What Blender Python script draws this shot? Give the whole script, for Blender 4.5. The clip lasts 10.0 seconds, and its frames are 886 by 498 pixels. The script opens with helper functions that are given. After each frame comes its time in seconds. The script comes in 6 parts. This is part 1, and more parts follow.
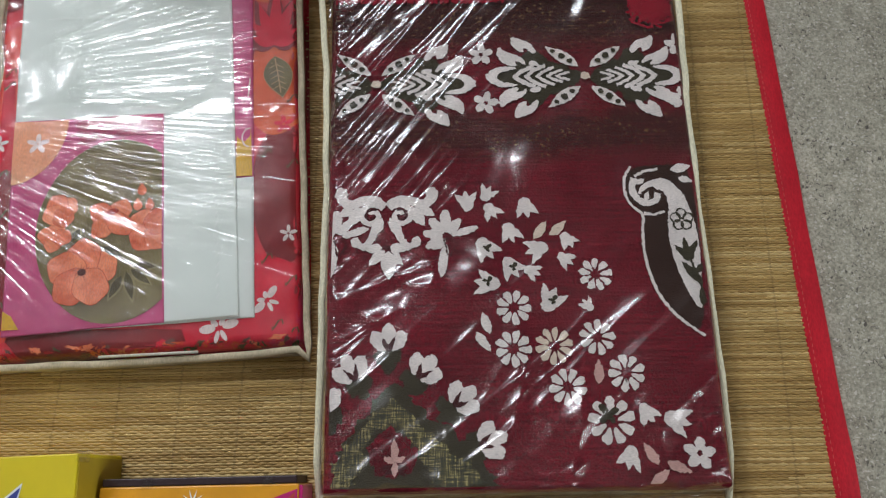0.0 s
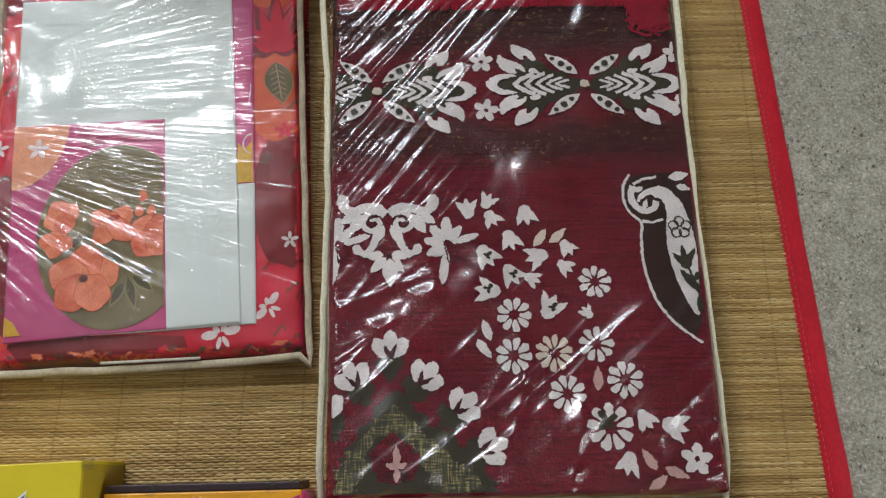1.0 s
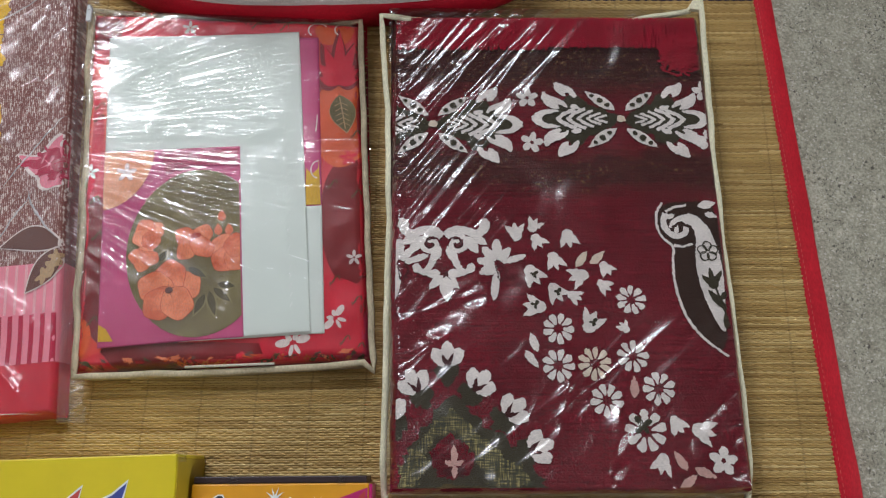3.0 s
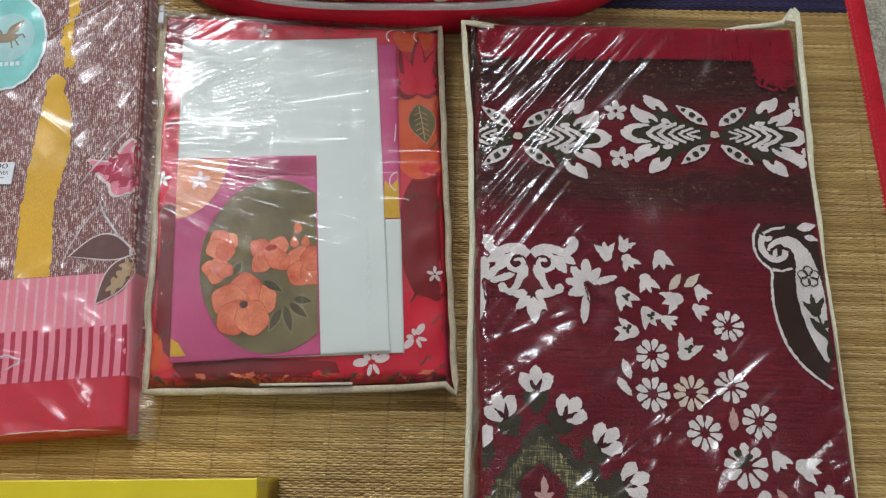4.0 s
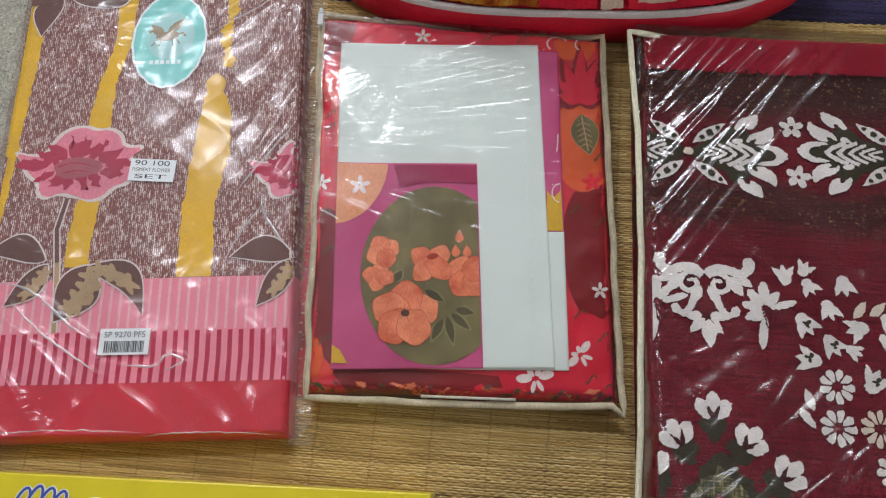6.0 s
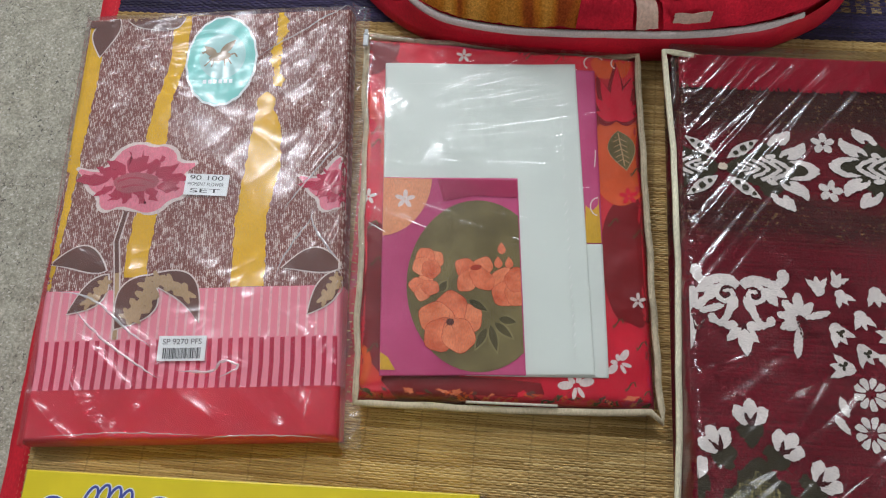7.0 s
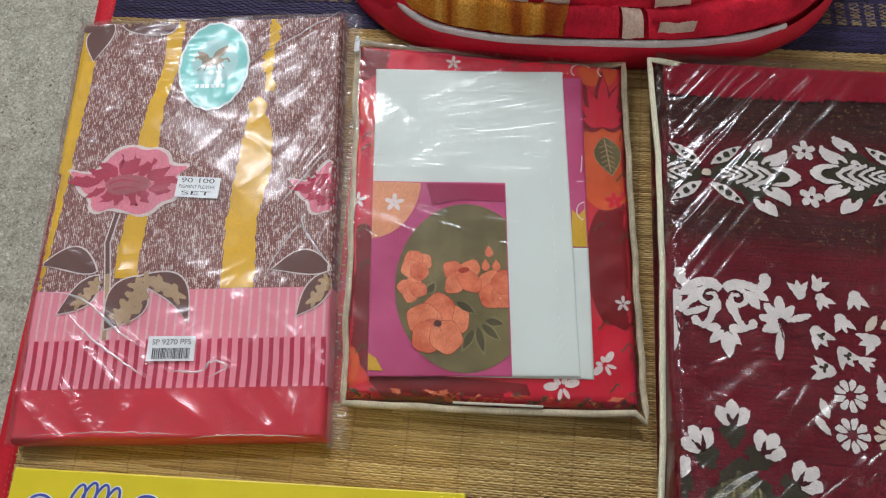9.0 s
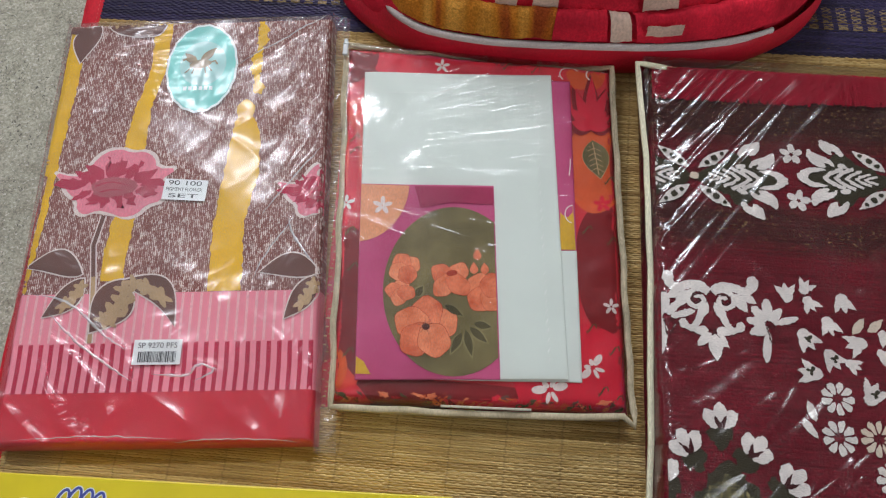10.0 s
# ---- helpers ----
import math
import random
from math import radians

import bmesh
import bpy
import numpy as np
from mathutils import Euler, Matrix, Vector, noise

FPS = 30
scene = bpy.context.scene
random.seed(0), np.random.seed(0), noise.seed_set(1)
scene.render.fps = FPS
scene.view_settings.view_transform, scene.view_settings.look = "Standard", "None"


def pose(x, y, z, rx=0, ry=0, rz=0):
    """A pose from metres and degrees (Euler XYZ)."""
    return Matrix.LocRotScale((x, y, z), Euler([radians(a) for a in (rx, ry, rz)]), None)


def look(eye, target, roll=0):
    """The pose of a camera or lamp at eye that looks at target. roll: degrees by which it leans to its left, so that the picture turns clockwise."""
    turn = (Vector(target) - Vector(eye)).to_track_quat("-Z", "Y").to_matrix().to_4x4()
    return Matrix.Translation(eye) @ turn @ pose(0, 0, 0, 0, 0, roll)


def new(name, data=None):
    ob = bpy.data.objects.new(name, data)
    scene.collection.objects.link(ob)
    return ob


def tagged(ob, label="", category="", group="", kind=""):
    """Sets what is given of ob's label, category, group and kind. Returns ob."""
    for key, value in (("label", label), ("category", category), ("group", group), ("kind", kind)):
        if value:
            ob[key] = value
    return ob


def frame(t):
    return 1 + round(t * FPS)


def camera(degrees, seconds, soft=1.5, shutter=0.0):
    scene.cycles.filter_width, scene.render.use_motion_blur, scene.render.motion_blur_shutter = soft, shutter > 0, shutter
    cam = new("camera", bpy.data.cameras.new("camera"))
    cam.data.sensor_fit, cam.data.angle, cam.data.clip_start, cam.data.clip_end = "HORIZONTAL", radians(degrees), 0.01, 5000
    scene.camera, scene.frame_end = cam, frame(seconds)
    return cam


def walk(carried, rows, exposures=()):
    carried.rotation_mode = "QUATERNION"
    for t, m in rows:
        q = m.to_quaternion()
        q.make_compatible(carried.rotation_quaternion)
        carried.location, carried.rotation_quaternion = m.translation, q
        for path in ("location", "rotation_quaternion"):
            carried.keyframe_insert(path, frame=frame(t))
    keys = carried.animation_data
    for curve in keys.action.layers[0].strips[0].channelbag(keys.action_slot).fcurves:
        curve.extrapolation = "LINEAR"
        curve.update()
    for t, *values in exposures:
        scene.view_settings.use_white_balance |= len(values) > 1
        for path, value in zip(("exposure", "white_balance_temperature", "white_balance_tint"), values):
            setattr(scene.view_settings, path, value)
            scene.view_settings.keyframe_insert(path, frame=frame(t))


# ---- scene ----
cam = camera(61.96, 10.0, 1.2)
PATH = [
    (0, (0.0139, 0.0315, 0.6788), (0.0137, 0.6211, -1.2323), 0.60),
    (0.5, (0.0106, 0.0436, 0.6721), (0.0193, 0.6304, -1.2399), 1.41),
    (1, (0.0048, 0.0419, 0.6877), (0.0293, 0.6139, -1.2286), 3.09),
    (1.5, (-0.0039, 0.0315, 0.7325), (0.0340, 0.6024, -1.1839), 4.64),
    (2, (-0.0105, 0.0206, 0.7726), (0.0212, 0.6038, -1.1403), 4.30),
    (3.5, (-0.0763, 0.0429, 0.7466), (-0.0738, 0.6339, -1.1640), 2.16),
    (4, (-0.1151, 0.0533, 0.7333), (-0.1364, 0.6468, -1.1765), 0.86),
    (4.5, (-0.1430, 0.0566, 0.7257), (-0.1955, 0.6532, -1.1825), -1.11),
    (5, (-0.1607, 0.0585, 0.7227), (-0.2340, 0.6548, -1.1849), -2.47),
    (5.5, (-0.1986, 0.0560, 0.7223), (-0.2974, 0.6494, -1.1850), -4.29),
    (6, (-0.2359, 0.0583, 0.7207), (-0.3693, 0.6503, -1.1850), -6.96),
    (7.5, (-0.2647, 0.0377, 0.7612), (-0.4425, 0.6716, -1.1273), -9.59),
    (8, (-0.2614, 0.0326, 0.7519), (-0.4300, 0.6774, -1.1338), -8.40),
    (8.5, (-0.2550, 0.0365, 0.7529), (-0.4156, 0.6823, -1.1331), -7.77),
    (9, (-0.2576, 0.0339, 0.7562), (-0.4127, 0.6860, -1.1281), -7.19),
    (9.5, (-0.2544, 0.0338, 0.7546), (-0.4059, 0.6873, -1.1295), -6.92),
    (10, (-0.2534, 0.0333, 0.7537), (-0.3890, 0.6997, -1.1271), -5.39),
]
walk(cam, [(t, look(eye, target, roll)) for t, eye, target, roll in PATH], exposures=[(0.0, 0.07), (10.0, 0.22)])

# ---- light ----
world = bpy.data.worlds.new("sky")
scene.world = world
world.use_nodes = True
sky = world.node_tree.nodes.new("ShaderNodeTexSky")
sky.sky_type, sky.sun_disc, sky.sun_elevation, sky.sun_rotation = "NISHITA", False, radians(50), radians(-40)
world.node_tree.links.new(sky.outputs[0], world.node_tree.nodes["Background"].inputs[0])
world.node_tree.nodes["Background"].inputs[1].default_value = 0.08


def window_lamp(name, m, width, height, watts, colour):
    lamp = bpy.data.lights.new(name, "AREA")
    lamp.shape, lamp.size, lamp.size_y, lamp.energy, lamp.color = "RECTANGLE", width, height, watts, colour
    ob = new(name, lamp)
    ob.matrix_world = m
    return ob


WALL_Y = 1.90
WINDOWS = [(-2.00, -0.95, 2.38, 2.82, 80, (0.89, 0.915, 1.0)), (-0.90, -0.10, 0.85, 1.45, 21, (0.86, 0.92, 1.0))]
for wx0, wx1, wz0, wz1, watts, tint in WINDOWS:
    wx, wz = (wx0 + wx1) / 2, (wz0 + wz1) / 2
    window_lamp("window_daylight", look((wx, WALL_Y + 0.02, wz), (wx, 0.0, wz), 0), wx1 - wx0 - 0.1, wz1 - wz0 - 0.1, watts, tint)
# Added fill lamp in an invented, unseen opening on the right.
window_lamp("side_fill", look((2.28, -0.9, 1.05), (0.0, -0.9, 1.05), 0), 0.9, 1.9, 27, (0.95, 0.98, 1.0))


# ---- materials ----
def material(name, colour=(0.5, 0.5, 0.5), rough=0.6, metal=0.0, specular=0.5):
    m = bpy.data.materials.new(name)
    m.use_nodes = True
    b = m.node_tree.nodes["Principled BSDF"]
    b.inputs["Base Color"].default_value = (*colour, 1)
    b.inputs["Roughness"].default_value = rough
    b.inputs["Metallic"].default_value = metal
    b.inputs["Specular IOR Level"].default_value = specular
    return m


def add(m, kind):
    return m.node_tree.nodes.new(kind)


def wire(m, a, b):
    m.node_tree.links.new(a, b)


def coords(m, scale=(1, 1, 1)):
    tc, mp = add(m, "ShaderNodeTexCoord"), add(m, "ShaderNodeMapping")
    mp.inputs["Scale"].default_value = scale
    wire(m, tc.outputs["Object"], mp.inputs["Vector"])
    return mp.outputs[0]


def noise_node(m, vector, scale, detail=3.0, rough=0.55, distort=0.0):
    n = add(m, "ShaderNodeTexNoise")
    n.inputs["Scale"].default_value, n.inputs["Detail"].default_value = scale, detail
    n.inputs["Roughness"].default_value, n.inputs["Distortion"].default_value = rough, distort
    wire(m, vector, n.inputs["Vector"])
    return n.outputs["Fac"]


def ramp(m, fac, stops, constant=False):
    r = add(m, "ShaderNodeValToRGB")
    if constant:
        r.color_ramp.interpolation = "CONSTANT"
    while len(r.color_ramp.elements) < len(stops):
        r.color_ramp.elements.new(0.5)
    for e, (p, c) in zip(r.color_ramp.elements, stops):
        e.position, e.color = p, (*c, 1)
    wire(m, fac, r.inputs[0])
    return r.outputs[0]


def mixed(m, fac, a, b, how="MIX"):
    n = add(m, "ShaderNodeMix")
    n.data_type, n.blend_type = "RGBA", how
    for value, socket in ((fac, n.inputs[0]), (a, n.inputs[6]), (b, n.inputs[7])):
        if isinstance(value, (int, float)):
            socket.default_value = value
        elif isinstance(value, tuple):
            socket.default_value = (*value, 1)
        else:
            wire(m, value, socket)
    return n.outputs[2]


def maths(m, how, a, b=0.0):
    n = add(m, "ShaderNodeMath")
    n.operation = how
    for value, socket in ((a, n.inputs[0]), (b, n.inputs[1])):
        if isinstance(value, (int, float)):
            socket.default_value = value
        else:
            wire(m, value, socket)
    return n.outputs[0]


def finish(m, colour=None, height=None, strength=0.3, distance=0.001):
    b = m.node_tree.nodes["Principled BSDF"]
    if colour is not None:
        wire(m, colour, b.inputs["Base Color"])
    if height is not None:
        bump = add(m, "ShaderNodeBump")
        bump.inputs["Strength"].default_value, bump.inputs["Distance"].default_value = strength, distance
        wire(m, height, bump.inputs["Height"])
        wire(m, bump.outputs[0], b.inputs["Normal"])
    return m


def shade(c, k):
    return tuple(min(1.0, v * k) for v in c)


def cloth(name, colour, vary=0.18, weave=900.0, rough=0.75, bump=0.25, other=None, large=18.0, grit=0.22):
    """Woven or printed cloth: fine thread grain, and slow unevenness of the dye."""
    m = material(name, colour, rough, 0.0, 0.25)
    v = coords(m)
    fine = noise_node(m, coords(m, (1, 0.35, 1)), weave, 2.0)
    slow = noise_node(m, v, large, 3.0)
    base = ramp(m, slow, [(0.3, shade(colour, 1 - vary)), (0.7, other or shade(colour, 1 + vary))])
    grain = ramp(m, fine, [(0.25, (1 - grit,) * 3), (0.75, (1 + grit * 0.55,) * 3)])
    return finish(m, mixed(m, 1.0, base, grain, "MULTIPLY"), fine, bump, 0.0006)


def paper(name, colour, rough=0.35, vary=0.06, coat=0.0):
    m = material(name, colour, rough, 0.0, 0.5)
    slow = noise_node(m, coords(m), 25.0, 4.0)
    m.node_tree.nodes["Principled BSDF"].inputs["Coat Weight"].default_value = coat
    return finish(m, ramp(m, slow, [(0.3, shade(colour, 1 - vary)), (0.7, shade(colour, 1 + vary))]), noise_node(m, coords(m), 160.0, 2.0), 0.08, 0.0006)


def clamped(m, au, av, c):
    """au * u + av * v + c on the thing's own plan, kept between 0 and 1 and eased."""
    sep, ease = add(m, "ShaderNodeSeparateXYZ"), add(m, "ShaderNodeMapRange")
    wire(m, coords(m), sep.inputs[0])
    ease.interpolation_type = "SMOOTHSTEP"
    wire(m, maths(m, "ADD", maths(m, "ADD", maths(m, "MULTIPLY", sep.outputs[0], au), maths(m, "MULTIPLY", sep.outputs[1], av)), c), ease.inputs["Value"])
    return ease.outputs[0]


def waves(m, deg, across, along, seed, detail=0.0):
    """Long parallel waves of the film, running along deg."""
    spin, stretch = add(m, "ShaderNodeMapping"), add(m, "ShaderNodeMapping")
    spin.inputs["Rotation"].default_value = (0, 0, radians(-deg))
    stretch.inputs["Scale"].default_value, stretch.inputs["Location"].default_value = (1 / along, 1 / across, 0), (seed, seed * 0.7, seed)
    wire(m, coords(m), spin.inputs["Vector"])
    wire(m, spin.outputs[0], stretch.inputs["Vector"])
    return noise_node(m, stretch.outputs[0], 1.0, detail)


def fan_waves(m, cu, cv, count, along, seed):
    """Waves that spread like a fan from the point (cu, cv)."""
    sep, join = add(m, "ShaderNodeSeparateXYZ"), add(m, "ShaderNodeCombineXYZ")
    wire(m, coords(m), sep.inputs[0])
    du, dv = maths(m, "SUBTRACT", sep.outputs[0], cu), maths(m, "SUBTRACT", sep.outputs[1], cv)
    wire(m, maths(m, "MULTIPLY", maths(m, "ARCTAN2", dv, du), count), join.inputs[0])
    wire(m, maths(m, "DIVIDE", maths(m, "SQRT", maths(m, "ADD", maths(m, "MULTIPLY", du, du), maths(m, "MULTIPLY", dv, dv))), along), join.inputs[1])
    join.inputs[2].default_value = seed
    return noise_node(m, join.outputs[0], 1.0, 0.6)


def folds(m, wave, sharp):
    """Narrow crests where a wave passes its middle."""
    return maths(m, "POWER", maths(m, "MAXIMUM", maths(m, "SUBTRACT", 1.0, maths(m, "MULTIPLY", maths(m, "ABSOLUTE", maths(m, "SUBTRACT", wave, 0.5)), sharp)), 0.0), 2.0)


def total(m, *terms):
    """Sum of products; each term is a tuple of factors."""
    out = None
    for term in terms:
        value = term[0]
        for factor in term[1:]:
            value = maths(m, "MULTIPLY", value, factor)
        out = value if out is None else maths(m, "ADD", out, value)
    return out


def blanket_relief(m):
    far = maths(m, "MULTIPLY", clamped(m, -10.0, 4.5, -0.15), clamped(m, 0, 10, 0.9))
    rest = maths(m, "SUBTRACT", 1.0, far)
    near = clamped(m, 0, -8, -0.2)
    patchy = clamped_noise(m, 9.0, 0.44, 0.60)
    return total(m, (far, waves(m, 50, 0.024, 0.90, 1.0), 0.0115), (far, waves(m, 53, 0.0085, 0.70, 4.0), 0.0036), (far, folds(m, waves(m, 47, 0.026, 0.8, 9.0), 7.0), 0.0016),
                 (rest, patchy, waves(m, 50, 0.034, 0.11, 12.0), 0.0070), (near, folds(m, waves(m, 40, 0.044, 0.13, 15.0), 5.0), 0.0013), (rest, noise_node(m, coords(m), 24.0, 1.0), 0.0012))


def quilt_relief(m):
    some = clamped_noise(m, 11.0, 0.44, 0.60)
    low = maths(m, "ADD", 0.52, maths(m, "MULTIPLY", clamped(m, 0, -9, 0.9), 1.7))
    below = maths(m, "MAXIMUM", some, maths(m, "MULTIPLY", clamped(m, 0, -14, 0.7), 0.8))
    return total(m, (below, low, fan_waves(m, -0.30, 0.065, 24.0, 0.16, 2.0), 0.0015), (low, maths(m, "ADD", 0.12, below), fan_waves(m, -0.30, 0.065, 58.0, 0.12, 5.0), 0.0007),
                 (some, folds(m, fan_waves(m, -0.32, 0.05, 30.0, 0.2, 8.0), 9.0), 0.0005), (noise_node(m, coords(m), 50.0, 1.0), 0.0004))


def bedsheet_relief(m):
    ripple = maths(m, "MULTIPLY", clamped(m, -14, 0, 0.35), clamped(m, 0, 14, -1.5))
    return total(m, (ripple, waves(m, 4, 0.0075, 0.05, 3.0, 0.5), 0.0018), (clamped(m, 14, 0, -1.3), waves(m, 68, 0.010, 0.07, 6.0), 0.0018),
                 (waves(m, 42, 0.055, 0.22, 8.0), 0.0065), (waves(m, -35, 0.060, 0.30, 18.0), 0.0040), (noise_node(m, coords(m), 40.0, 1.0), 0.0005))


def flap_relief(m):
    return total(m, (waves(m, 72, 0.008, 0.05, 3.0, 1.0), 0.0030), (waves(m, 20, 0.010, 0.03, 7.0, 1.0), 0.0018))


def plain_relief(m):
    return maths(m, "MULTIPLY", noise_node(m, coords(m), 130.0, 2.0), 0.0003)


def clamped_noise(m, scale, low, high):
    """Slow patches, 0 below low and 1 above high."""
    ease = add(m, "ShaderNodeMapRange")
    ease.interpolation_type = "SMOOTHSTEP"
    ease.inputs["From Min"].default_value, ease.inputs["From Max"].default_value = low, high
    wire(m, noise_node(m, coords(m), scale, 1.0), ease.inputs["Value"])
    return ease.outputs[0]


def film_material(name, relief=plain_relief, gloss=1.35, rough=0.07, milk=0.0, soft_share=0.40, soft_rough=0.20):
    """Thin clear packing plastic: what lies below shows through, the lights glint on its folds."""
    m = bpy.data.materials.new(name)
    m.use_nodes = True
    t = m.node_tree
    t.nodes.remove(t.nodes["Principled BSDF"])
    out = t.nodes["Material Output"]
    clear, shine, haze = add(m, "ShaderNodeBsdfTransparent"), add(m, "ShaderNodeBsdfGlossy"), add(m, "ShaderNodeBsdfDiffuse")
    clear.inputs[0].default_value = (0.97, 0.975, 0.97, 1)
    shine.inputs["Roughness"].default_value = rough
    haze.inputs[0].default_value = (0.85, 0.87, 0.88, 1)
    bump = add(m, "ShaderNodeBump")
    bump.inputs["Strength"].default_value, bump.inputs["Distance"].default_value = 1.0, 1.0
    wire(m, relief(m), bump.inputs["Height"])
    fresnel = add(m, "ShaderNodeFresnel")
    fresnel.inputs["IOR"].default_value = 1.5
    a, b, lobes, sheen = add(m, "ShaderNodeMixShader"), add(m, "ShaderNodeMixShader"), add(m, "ShaderNodeMixShader"), add(m, "ShaderNodeBsdfGlossy")
    for node in (shine, sheen, fresnel):
        wire(m, bump.outputs[0], node.inputs["Normal"])
    sheen.inputs["Roughness"].default_value, lobes.inputs[0].default_value = soft_rough, soft_share
    wire(m, shine.outputs[0], lobes.inputs[1]), wire(m, sheen.outputs[0], lobes.inputs[2])
    a.inputs[0].default_value = milk
    wire(m, clear.outputs[0], a.inputs[1]), wire(m, haze.outputs[0], a.inputs[2])
    wire(m, maths(m, "MINIMUM", maths(m, "MULTIPLY", fresnel.outputs[0], gloss), 0.38), b.inputs[0])
    wire(m, a.outputs[0], b.inputs[1]), wire(m, lobes.outputs[0], b.inputs[2])
    wire(m, b.outputs[0], out.inputs[0])
    return m


def concrete_material():
    """Worn grey screed: sandy grain, pale aggregate and scattered dark pits."""
    m = material("worn concrete", rough=0.8, specular=0.3)
    v = coords(m)
    slow, mid, fine = noise_node(m, v, 5.0, 4.0), noise_node(m, v, 55.0, 5.0, 0.7), noise_node(m, v, 340.0, 3.0, 0.65)
    base = ramp(m, mid, [(0.30, (0.30, 0.278, 0.214)), (0.5, (0.400, 0.376, 0.298)), (0.70, (0.49, 0.464, 0.376))])
    base = mixed(m, 1.0, base, ramp(m, slow, [(0.3, (0.90, 0.90, 0.90)), (0.7, (1.06, 1.06, 1.05))]), "MULTIPLY")
    base = mixed(m, 1.0, base, ramp(m, fine, [(0.3, (0.58, 0.58, 0.57)), (0.7, (1.30, 1.30, 1.30))]), "MULTIPLY")
    grit = noise_node(m, coords(m, (1, 1.3, 1)), 260.0, 1.0, 0.5, 0.8)
    base = mixed(m, ramp(m, grit, [(0.63, (0, 0, 0)), (0.68, (0.75, 0.75, 0.75))]), base, (0.66, 0.63, 0.56))
    pits = noise_node(m, coords(m, (1.25, 1, 1)), 250.0, 1.5, 0.6, 0.9)
    patch = noise_node(m, v, 24.0, 3.0)
    few = maths(m, "MULTIPLY", ramp(m, pits, [(0.605, (0, 0, 0)), (0.66, (0.95, 0.95, 0.95))]), ramp(m, patch, [(0.40, (0.12, 0.12, 0.12)), (0.58, (1, 1, 1))]))
    base = mixed(m, few, base, (0.10, 0.088, 0.075))
    return finish(m, base, maths(m, "SUBTRACT", mid, few), 0.5, 0.0014)


def reed_material(name, stops, thread):
    """Split reeds, each with its own tint, streaked along its length, and the warp threads that bind them."""
    m = material(name, rough=0.5, specular=0.4)
    geo = add(m, "ShaderNodeNewGeometry")
    base = ramp(m, geo.outputs["Random Per Island"], stops)
    streak = noise_node(m, coords(m, (12, 900, 1)), 1.0, 3.0)
    stain = noise_node(m, coords(m), 14.0, 3.0)
    base = mixed(m, 1.0, base, ramp(m, streak, [(0.3, (0.80, 0.80, 0.80)), (0.7, (1.12, 1.12, 1.12))]), "MULTIPLY")
    base = mixed(m, 1.0, base, ramp(m, stain, [(0.3, (0.86, 0.84, 0.80)), (0.7, (1.10, 1.10, 1.08))]), "MULTIPLY")
    sep = add(m, "ShaderNodeSeparateXYZ")
    wire(m, coords(m), sep.inputs[0])
    wobble = maths(m, "ADD", sep.outputs[0], maths(m, "MULTIPLY", noise_node(m, coords(m, (1, 30, 1)), 9.0, 2.0), 0.006))
    line = maths(m, "LESS_THAN", maths(m, "PINGPONG", wobble, 0.0275), 0.0010)
    return finish(m, mixed(m, maths(m, "MULTIPLY", line, 0.28), base, thread), streak, 0.35, 0.0005)


def blanket_material():
    """Maroon jacquard weave with a brown-black band, ribs across and a few gold threads."""
    m = material("maroon chenille", rough=0.9, specular=0.12)
    v = coords(m)
    sep = add(m, "ShaderNodeSeparateXYZ")
    wire(m, v, sep.inputs[0])
    rib = noise_node(m, coords(m, (14, 420, 1)), 1.0, 2.0)
    knot = noise_node(m, coords(m, (1.0, 0.75, 1)), 520.0, 1.0)
    slow = noise_node(m, v, 13.0, 3.0)
    base = ramp(m, slow, [(0.3, (0.128, 0.0078, 0.0155)), (0.7, (0.185, 0.0112, 0.0225))])
    edge = maths(m, "ADD", sep.outputs[1], maths(m, "MULTIPLY", maths(m, "SUBTRACT", slow, 0.5), 0.05))
    band = ramp(m, edge, [(0.035, (0, 0, 0)), (0.06, (0.75, 0.75, 0.75)), (0.085, (0.75, 0.75, 0.75)), (0.105, (0.1, 0.1, 0.1)), (0.15, (0.1, 0.1, 0.1)), (0.185, (0.9, 0.9, 0.9))])
    base = mixed(m, band, base, (0.042, 0.016, 0.014))
    gold = maths(m, "MULTIPLY", maths(m, "GREATER_THAN", noise_node(m, v, 330.0, 1.0), 0.66), band)
    base = mixed(m, maths(m, "MULTIPLY", gold, 0.8), base, (0.26, 0.17, 0.07))
    base = mixed(m, 1.0, base, ramp(m, rib, [(0.3, (0.62, 0.6, 0.6)), (0.7, (1.25, 1.25, 1.25))]), "MULTIPLY")
    base = mixed(m, 1.0, base, ramp(m, knot, [(0.32, (0.55, 0.55, 0.55)), (0.68, (1.35, 1.35, 1.35))]), "MULTIPLY")
    return finish(m, base, maths(m, "ADD", rib, knot), 0.6, 0.0012)


def yarn(name, colour, rough=0.95, dark=0.80):
    """Raised woven figure: short ribs of yarn."""
    m = material(name, colour, rough, 0.0, 0.1)
    rib = noise_node(m, coords(m, (380, 950, 1)), 1.0, 2.0)
    slow = noise_node(m, coords(m), 40.0, 2.0)
    base = mixed(m, 1.0, ramp(m, slow, [(0.3, shade(colour, 0.86)), (0.7, shade(colour, 1.08))]), ramp(m, rib, [(0.28, (dark, dark, dark)), (0.6, (1.1, 1.1, 1.1))]), "MULTIPLY")
    return finish(m, base, rib, 0.6, 0.001)


